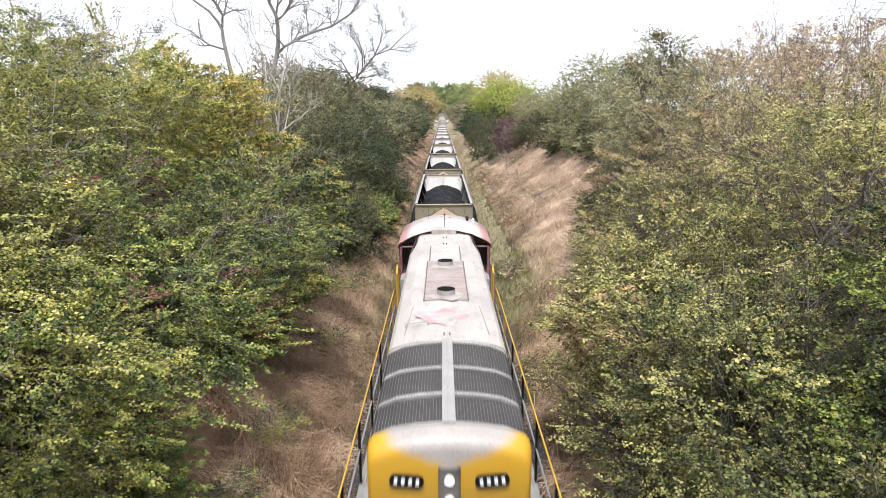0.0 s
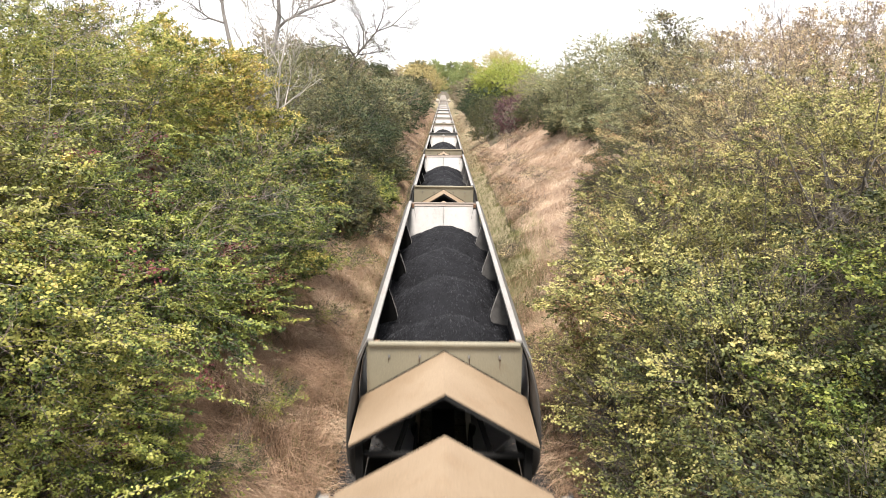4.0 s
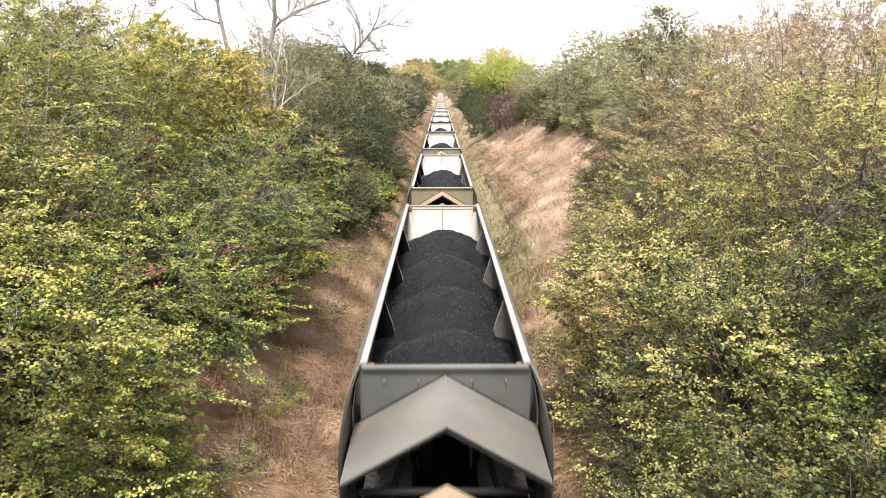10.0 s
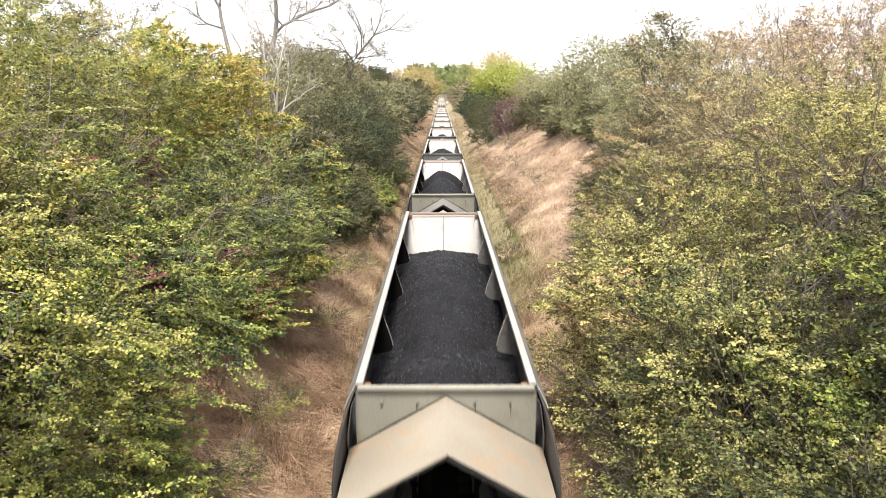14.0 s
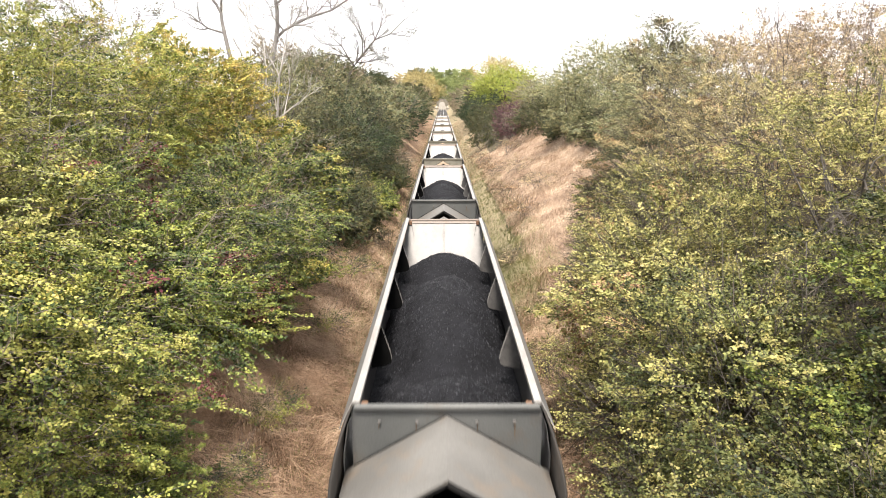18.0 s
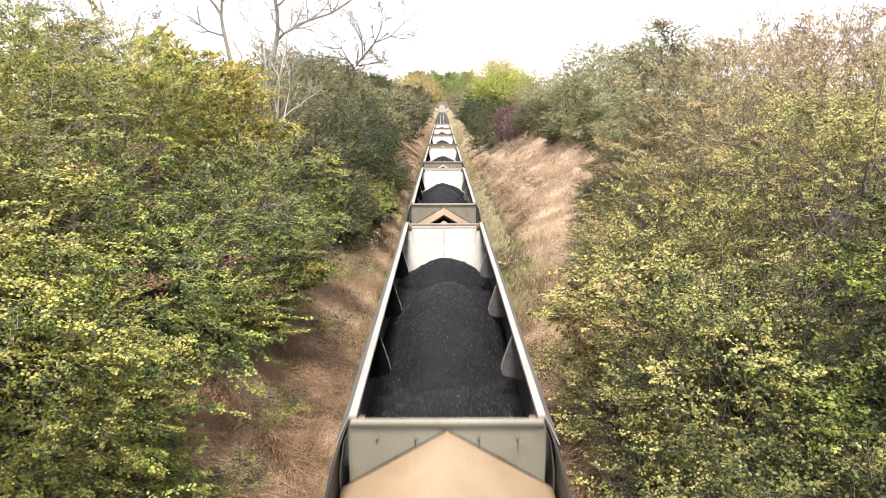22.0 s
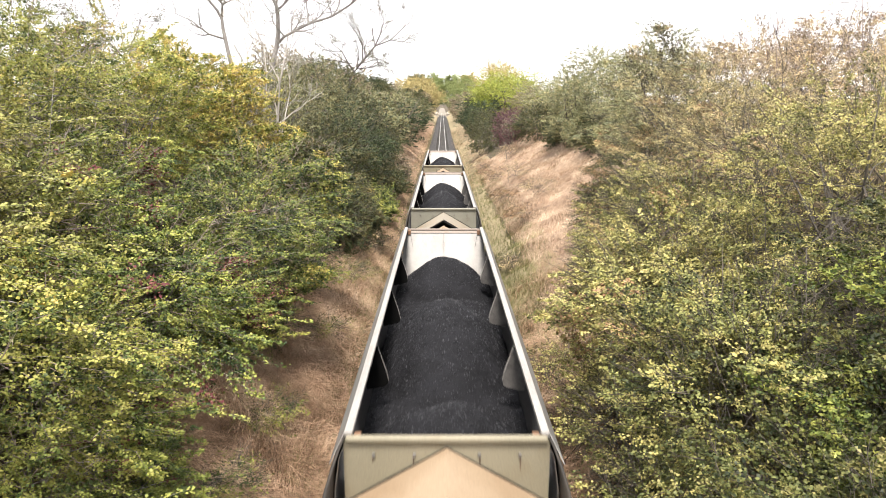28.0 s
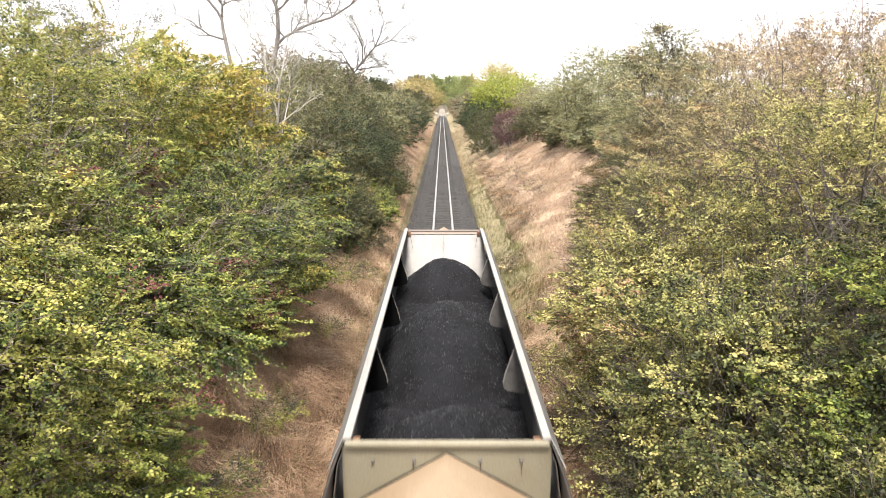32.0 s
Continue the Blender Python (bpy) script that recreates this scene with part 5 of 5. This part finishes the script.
THICKET_EAST = [
    (11.2, 32.5, 6.0, 2.6, 2.8, "greygreen_lit", BRN), (11.4, 38.8, 6.2, 2.6, 2.9, "greygreen_lit", BRN), (11.6, 45.5, 5.6, 2.6, 2.9, "greygreen_lit", BRN),
    (11.8, 52.5, 5.4, 2.6, 2.9, "greygreen_lit", BRN), (8.6, 58.0, 4.3, 2.2, 2.6, "dark", DRK), (11.8, 62.0, 5.0, 2.8, 2.9, "greygreen_lit", BRN),
    (7.1, 67.0, 4.9, 1.9, 2.2, "purple", "dark purple-leaved shrub above the bank"), (5.2, 74.0, 4.8, 2.3, 2.8, "dark", DRK), (9.7, 33.5, 2.6, 1.6, 2.2, "greygreen_lit", DRK),
    (9.9, 38.5, 2.6, 1.6, 2.2, "dark", DRK), (9.8, 44.0, 2.6, 1.6, 2.2, "greygreen_lit", DRK), (9.4, 50.0, 2.6, 1.6, 2.4, "dark", DRK),
    (10.2, 72.0, 5.4, 2.8, 2.8, "greybrown", BRN), (5.6, 84.0, 5.5, 2.5, 3.0, "dark", DRK), (5.9, 142.0, 10.2, 2.5, 3.2, "greybrown", BRN), (10.6, 57.0, 4.4, 2.2, 2.6, "greygreen_lit", BRN), (9.6, 62.0, 5.8, 2.2, 2.5, "greygreen_lit", BRN), (9.1, 46.0, 7.0, 1.6, 1.8, "greygreen_lit", BRN), (10.5, 43.0, 7.0, 2.0, 2.2, "greygreen_lit", BRN),
]
for i, (x, y, h, rx, ry, leaf, label) in enumerate(THICKET_WEST + THICKET_EAST):
    put(build_plant("thicket_bush", label, "bush", leaf, h, rx, ry, 800, 24, 0.082, 300 + i, puff=0.3, inner=0.6, facing=0.9, lean=(0.3 if x < 0 else -0.3, 0), group="bushes on the cutting banks"), x, y, sink=0.4 if x < 0 else 0.9)
KINDS = (("dark", "dense dark green tree lining the far cutting", 6.5, 3.4), ("greygreen", "grey-green tree lining the far cutting", 6.2, 3.3),
         ("greybrown", "brown thinning tree lining the far cutting", 6.0, 3.3), ("ivy", "deep green tree lining the far cutting", 5.5, 3.0))
FAR = [build_plant("hedge_tree", lab, "tree", leaf, h, r, r, 700, 24, 0.15, 400 + i, puff=0.4, inner=0.5, group="trees lining the far cutting", trunk=0.12, stems=6, whips=12, facing=0.9)
       for i, (leaf, lab, h, r) in enumerate(KINDS)]
FARTHER = [build_plant("hedge_tree", lab, "tree", leaf, h, r, r, 240, 22, 0.29, 450 + i, puff=0.5, inner=0.5, group="trees lining the far cutting", trunk=0.12, stems=4, whips=4, facing=1.0)
           for i, (leaf, lab, h, r) in enumerate(KINDS)]
rng = np.random.default_rng(9)
used = set()
for side in (-1, 1):
    for row, (x0, y0, step) in enumerate(((6.1, 57 if side < 0 else 108, 5.6), (11.5, 52 if side < 0 else 128, 7.5))):
        y = y0
        while y < 420:
            k = int(rng.integers(4))
            k = (1, 2, 2, 1)[k] if y > 150 and side > 0 else k
            x = side * (x0 + rng.uniform(-0.6, 0.6) + (1.4 if 255 < y < 430 else 0.8 if y > 130 else 0))
            o = (FAR if y < 140 else FARTHER)[k]
            if o in used:
                o = copy_thing(o, Matrix())
            else:
                used.add(o)
            put(o, x, y, float(rng.uniform(0, 360)))
            y += step * rng.uniform(0.85, 1.2) * (1 + y / 500)
BIG = [
    (11.0, 112, 7.3, 6.2, 5.0, "bright", "large rounded bright green tree above the cutting"), (12.8, 150, 11.6, 5.0, 4.5, "amber", "large golden autumn tree"),
    (-8.9, 235, 12.4, 8.8, 9.0, "amber", "large golden autumn tree"), (7.6, 230, 12.0, 5.2, 5.5, "meadow", "rounded green tree in the distance"),
    (-19.0, 500, 22.0, 9.0, 7.0, "greygreen", "distant hazy tree closing the view"), (-6.5, 530, 25.0, 8.0, 7.0, "meadow", "distant hazy tree closing the view"),
    (6.5, 525, 24.0, 8.0, 7.0, "meadow", "distant hazy tree closing the view"), (19.0, 500, 22.0, 9.0, 7.0, "amber", "distant golden tree closing the view"),
]
for i, (x, y, h, rx, ry, leaf, label) in enumerate(BIG):
    put(build_plant("large_tree", label, "tree", leaf, h, rx, ry, 2600 if y < 200 else 1500, 30 if y < 200 else 40, 0.14 if y < 200 else 0.24 if y < 400 else 0.55, 500 + i, puff=0.45, inner=0.4, trunk=0.3, stems=8, whips=12, swell=0.45, facing=1.1), x, y)
put(bare_tree("bare_tree", "tall thin-leaved tree with grey forking limbs", [
    ([(-0.15, -0.5), (-0.07, 2.57), (0.28, 4.78), (0.56, 5.68), (0.72, 6.58), (0.74, 7.65), (0.67, 8.28), (0.3, 9.05), (0.06, 9.92), (-0.2, 11.2)], 1.0, 0.32),
    ([(0.64, 5.86), (1.16, 6.3), (1.84, 6.58), (2.87, 7.05), (4.46, 7.47), (5.71, 8.18), (6.36, 9.05), (6.7, 10.2)], 0.5, 0.2),
    ([(0.73, 8.0), (1.08, 8.28), (1.47, 8.7), (1.76, 9.33), (2.1, 10.4)], 0.36, 0.2), ([(0.67, 8.28), (0.81, 8.88), (0.97, 9.75), (1.0, 10.8)], 0.36, 0.2)],
    21, 0.2, 4, twig_step=7, first=1.3, leaves=0.9), -11.6, 45)
put(bare_tree("bare_tree", "slender leafless tree leaning outward", [
    ([(0.3, -0.5), (-0.07, 4.41), (-0.28, 5.68), (-0.41, 6.51), (-0.44, 7.12), (-0.7, 7.65), (-1.2, 8.28), (-2.25, 9.05), (-2.77, 9.6), (-3.6, 10.6)], 1.0, 0.25),
    ([(-0.43, 7.22), (-0.26, 8.0), (-0.44, 8.56), (-0.77, 9.05), (-0.95, 9.8), (-1.2, 10.8)], 0.55, 0.25), ([(-0.26, 8.0), (-0.1, 8.63), (-0.11, 9.47), (0.1, 10.5)], 0.4, 0.22),
    ([(-0.34, 5.86), (-1.3, 6.15), (-1.79, 6.51), (-2.31, 6.97), (-3.21, 7.36)], 0.45, 0.12)], 22, 0.15, 3, twig_step=8, first=0.9), -14.1, 45)
put(bare_tree("bare_tree", "spreading tree with dark twigs and few leaves", [
    ([(0.0, -0.5), (0.0, 4.23), (0.3, 5.64), (0.83, 6.48), (1.47, 7.2), (2.2, 8.03), (3.36, 8.46), (4.28, 9.32)], 1.0, 0.25), ([(0.65, 6.17), (0.17, 6.84), (-0.26, 7.64), (-0.98, 8.23)], 0.6, 0.2),
    ([(0.82, 6.41), (1.66, 6.49), (2.37, 6.57)], 0.45, 0.15), ([(2.2, 8.03), (2.63, 8.93), (2.89, 9.79)], 0.5, 0.2), ([(1.26, 7.04), (1.29, 8.03), (0.82, 9.01)], 0.5, 0.2),
    ([(0.17, 6.84), (-1.03, 7.04), (-2.08, 6.72)], 0.4, 0.15)], 24, 0.11, 4, twig_step=3, first=1.0, wood="bark", leaves=1.0), -7.2, 50)
for i, (x, y, z) in enumerate(((-19.0, 30, 5.9), (-17.4, 30, 5.3), (-14.2, 30, 5.2))):
    put(bare_tree("bare_tree", "thin tree top with a few dark leaves", [
        ([(0.0, -0.5), (0.1, z * 0.7), (0.0, z)], 1.0, 0.3), ([(0.05, z * 0.75), (-1.0, z * 0.95), (-1.7, z + 0.2)], 0.6, 0.2), ([(0.05, z * 0.75), (0.8, z * 0.95), (1.5, z * 0.98)], 0.6, 0.2)],
        60 + i, 0.05, 3, twig_step=2, first=0.7, wood="bark", leaves=1.0), x, y)
put(bare_tree("sapling", "spiky dark reddish sapling above the bushes", [
    ([(0, -0.2), (0.1, 2.5), (0.2, 4.6), (0.35, 6.2)], 1.0, 0.25), ([(0.1, 3.4), (-0.4, 4.6), (-0.5, 5.4)], 0.7, 0.2), ([(0.15, 3.8), (0.7, 5.0), (0.9, 5.7)], 0.7, 0.2)],
    71, 0.03, 4, 0.5, "dark_bark", 2, 0.55, leaves=1.0), 7.9, 25, sink=0.7)
put(bare_tree("dead_shrub", "bleached dead shrub with bare pale branches", [
    ([(0, -0.3), (0.05, 1.9), (0.0, 3.6), (0.15, 5.2), (0.1, 6.3)], 1.0, 0.3), ([(0.0, 1.5), (-0.5, 3.3), (-0.7, 5.0), (-0.6, 6.0)], 0.8, 0.3),
    ([(0.05, 1.6), (0.5, 3.3), (0.7, 4.9), (1.0, 6.0)], 0.8, 0.3), ([(0.0, 2.0), (0.6, 3.0), (1.0, 4.6)], 0.6, 0.25), ([(0, 1.2), (-0.9, 2.3), (-1.4, 3.8)], 0.6, 0.2)],
    23, 0.065, 5, 0.36, "pale_bark", 1, 0.95), -7.0, 26.0)


for i, (x, y, h, wood) in enumerate(((5.7, 10.6, 3.6, "bark"), (6.6, 12.6, 4.6, "dark_bark"), (7.9, 11.4, 4.9, "dark_bark"), (7.3, 10.6, 4.7, "dark_bark"), (7.0, 14.6, 4.4, "bark"), (5.6, 13.4, 3.4, "bark"), (9.2, 13.8, 5.2, "bark"),
                                    (9.0, 17.6, 5.0, "rosy_twig"), (10.4, 16.0, 5.0, "rosy_twig"), (5.1, 8.2, 3.4, "bark"), (-7.3, 11.0, 4.3, "ash_bark"), (-7.9, 13.5, 4.4, "ash_bark"), (-6.2, 9.0, 3.3, "twig"), (-5.8, 12.4, 3.2, "twig"))):
    k = h / 4.0
    lean = -0.35 if x > 0 else 0.5
    put(bare_tree("sapling", "thin twiggy sapling rising through the bushes", [
        ([(0, -0.2), (lean * 0.5 * k, 1.6 * k), (lean * k, 2.9 * k), (lean * 1.5 * k, 4.3 * k)], 1.0, 0.25), ([(lean * 0.5 * k, 1.6 * k), (-0.5 * k, 2.6 * k), (-0.8 * k, 3.7 * k)], 0.7, 0.2),
        ([(lean * 0.7 * k, 2.0 * k), (0.6 * k, 2.9 * k), (1.1 * k, 3.9 * k)], 0.7, 0.2)], 800 + i, 0.019 if x > 0 else 0.012, 3, 0.45, wood, 1, 0.6), x, y, 40 * i)


def build_grass(name, label, n, seed, area, length, material, lie=0.9):
    """Matted blades, bent over at random, from plan stretches (x0, x1, y0, y1, share)."""
    rng = np.random.default_rng(seed)
    P = []
    tot = sum(a[4] for a in area)
    for x0, x1, y0, y1, share in area:
        m = int(n * share / tot)
        P.append(np.stack([rng.uniform(x0, x1, m), y0 + (y1 - y0) * rng.random(m) ** 1.25], -1))
    P = np.concatenate(P)
    tuft = rng.normal(0, 0.05, P.shape)
    P = np.round(P / 0.22) * 0.22 * 0.6 + P * 0.4 + tuft
    m = len(P)
    b = np.stack([P[:, 0], P[:, 1], ground_z(P[:, 0], P[:, 1]) - 0.02], -1)
    drift = 1.5 * np.sin(P[:, 0] * 1.6 + 1.3 * np.sin(P[:, 1] * 1.1)) + 1.3 * np.sin(P[:, 1] * 1.9 + P[:, 0]) - 0.6
    ang = drift + rng.normal(0, 0.6, m)
    L = length * rng.uniform(0.45, 1.3, m)
    out = np.stack([np.cos(ang), np.sin(ang), np.zeros(m)], -1)
    bend = (lie * rng.uniform(0.3, 1.6, m))[:, None]
    upv = np.array([0, 0, 1.0])
    curl = rng.normal(0, 0.9, m)
    out2 = np.stack([np.cos(ang + curl), np.sin(ang + curl), np.zeros(m)], -1)
    out3 = np.stack([np.cos(ang + curl * 2.2), np.sin(ang + curl * 2.2), np.zeros(m)], -1)
    p1 = b + (upv * 0.42 + out * bend * 0.16) * L[:, None]
    p2 = p1 + (upv * (0.3 - 0.2 * bend) + out2 * bend * 0.3) * L[:, None]
    p3 = p2 + (upv * (0.12 - 0.3 * bend) + out3 * bend * 0.34) * L[:, None]
    p3[:, 2] = np.maximum(p3[:, 2], b[:, 2] + 0.03)
    side = np.stack([-np.sin(ang), np.cos(ang), np.zeros(m)], -1) * rng.uniform(0.002, 0.0056, (m, 1))
    V = np.stack([b - side, b + side, p1 + side * 0.9, p1 - side * 0.9, p2 + side * 0.6, p2 - side * 0.6, p3], 1).reshape(-1, 3)
    f = np.array([(0, 1, 2), (0, 2, 3), (3, 2, 4), (3, 4, 5), (5, 4, 6)])
    F = (np.arange(m)[:, None, None] * 7 + f[None]).reshape(-1, 3)
    tagged(new(name, array_mesh(name, V, F, M[material])), label, "grass", kind="stuff")


BRAM = "low tangle of brown bramble stems with few leaves"
for i, (x, y, h, r, leaf) in enumerate(((-4.1, 5.0, 0.7, 1.1, "brown"), (-4.2, 8.6, 0.6, 0.9, "hawthorn"), (-4.5, 6.6, 0.9, 1.0, "hawthorn"), (-3.3, 6.6, 0.5, 0.7, "brown"), (-3.6, 12.0, 0.5, 0.6, "hawthorn"), (-4.5, 15.6, 0.9, 1.0, "green"),
                                        (-4.6, 20.0, 1.2, 1.3, "olive"), (-3.6, 23.5, 0.8, 0.9, "green"), (-4.7, 26.4, 1.3, 1.3, "dark"), (-3.5, 17.5, 0.5, 0.6, "hawthorn"),
                                        (2.9, 15.5, 0.9, 0.9, "olive"), (4.3, 18.4, 0.8, 1.0, "apple"), (6.0, 24.0, 1.0, 1.2, "dark"), (5.2, 21.6, 0.9, 0.9, "green"), (6.6, 26.5, 1.1, 1.2, "green"), (3.0, 27.0, 0.5, 0.7, "brown"), (-5.0, 21.4, 1.9, 1.3, "dark"), (-5.0, 24.4, 1.9, 1.2, "green"), (-3.4, 29.0, 1.0, 0.9, "brown"), (-3.7, 9.6, 0.5, 0.6, "green"), (4.4, 33.0, 0.9, 1.1, "russet"), (5.6, 37.0, 1.0, 1.3, "brown"),
                                        (4.2, 41.0, 0.9, 1.1, "russet"), (5.2, 46.0, 1.1, 1.4, "brown"), (4.3, 52.0, 1.1, 1.3, "russet"), (5.8, 57.0, 1.3, 1.6, "brown"), (3.9, 62.0, 1.2, 1.4, "russet"))):
    put(build_plant("bramble", BRAM, "shrub", leaf, h, r, r * 1.3, 300, 7, 0.045, 700 + i, trunk=0.014, stems=14, wander=1.2, droop=0.5, low=-0.2), x, y)


def build_thatch(name, label, x0, x1, y0, y1, material, seed):
    """A springy mat of dead grass over the bank, humped and ragged at its edges."""
    nx, ny = int((x1 - x0) / 0.14), int((y1 - y0) / 0.22)
    X, Y = np.meshgrid(np.linspace(x0, x1, nx), np.linspace(y0, y1, ny))
    r = np.random.default_rng(seed)
    edge = np.minimum.reduce([X - x0, x1 - X, (Y - y0) * 0.5, (y1 - Y) * 0.5])
    Z = ground_z(X, Y) + np.clip(edge * 0.25, 0, 0.12) - 0.03 + 0.05 * np.sin(5.1 * X + 2.3 * np.sin(2.2 * Y)) * np.sin(3.7 * Y + X) + r.normal(0, 0.018, X.shape)
    Z = np.where(edge < 0.01, Z - 0.1, Z)
    k = (np.arange(ny - 1)[:, None] * nx + np.arange(nx - 1)[None]).ravel()
    me = array_mesh(name, np.stack([X, Y, Z], -1).reshape(-1, 3), np.stack([k, k + 1, k + 1 + nx, k + nx], -1), M[material])
    me.shade_smooth()
    tagged(new(name, me), label, "grass", kind="stuff")


build_thatch("grass_mat", "flattened mat of brown dead grass on the bank", -5.6, -2.45, 2.5, 220, "thatch", 91)
build_thatch("grass_mat", "flattened mat of weedy brown grass beside the track", 2.4, 3.3, 2.5, 22, "weedthatch", 92)
build_thatch("grass_mat", "flattened mat of pale dry grass on the open bank", 3.3, 12.0, 21, 68, "palethatch", 93)
build_thatch("grass_mat", "flattened mat of brown dead grass on the bank", 2.1, 3.5, 21.5, 67, "verge", 95)
build_thatch("grass_mat", "flattened mat of brown dead grass on the bank", 2.1, 5.0, 67, 220, "verge", 94)
build_thatch("grass_mat", "flattened mat of dry grass along the far line", 2.3, 6.2, 220, 470, "verge", 96)
build_thatch("grass_mat", "flattened mat of dry grass along the far line", -6.2, -2.3, 220, 470, "verge", 97)
build_grass("dead_grass", "matted straw-coloured dead grass on the banks", 135000, 71,
            [(-5.4, -2.45, 3, 34, 6), (-5.0, -2.3, 3, 15, 3.2), (-5.3, -3.4, 8, 19, 2.4), (-4.6, -2.5, 30, 170, 2.6), (2.4, 4.5, 3, 24, 1.6), (2.3, 3.4, 9, 20, 1.2), (2.15, 4.8, 54, 170, 1.8), (2.2, 3.1, 4, 13, 0.5)], 0.74, "straw", 1.5)
build_grass("pale_grass", "pale pinkish dry grass covering an open bank", 80000, 73, [(3.4, 11.8, 19, 67, 7)], 0.62, "palegrass", 1.15)
build_grass("green_grass", "green grass and weeds by the track", 60000, 72, [(2.25, 3.6, 4, 30, 5), (2.1, 4.4, 22, 64, 5), (-3.2, -2.2, 30, 150, 1.6), (-4.8, -2.5, 4, 30, 1.8), (-3.0, -2.3, 5, 34, 1.6), (2.2, 3.4, 55, 160, 2.2)], 0.5, "greengrass")


def build_litter(n, seed):
    """Brown fallen leaves lying over the near left bank and the shoulder."""
    rng = np.random.default_rng(seed)
    x, y = rng.uniform(-5.2, -1.9, n), 3 + 32 * rng.random(n) ** 1.3
    p = np.stack([x, y, ground_z(x, y) + rng.uniform(0.02, 0.3, n)], -1)
    al = unit(rng.normal(0, 1, (n, 3)) * [1, 1, 0.3])
    up = unit(rng.normal(0, 0.4, (n, 3)) + [0, 0, 1])
    L = rng.uniform(0.04, 0.085, (n, 1))
    V = leaf_quads(p, al, up, L, L * 0.7).reshape(-1, 3)
    tagged(new("leaf_litter", array_mesh("leaf_litter", V, np.arange(len(V)).reshape(-1, 4), M["litter"])), "brown fallen leaves scattered over the bank", "leaves", kind="stuff")


build_litter(21000, 81)


def motions():
    """The train rolls towards and under the viewpoint."""
    times = [i * 1.0 for i in range(33)]
    walk(LOCO, [(t, pose(0, LOCO_Y - travelled(t), 0)) for t in times])
    for thing, y0 in WAGONS + LOADS:
        walk(thing, [(t, pose(0, y0 - travelled(t), 0)) for t in times])


motions()
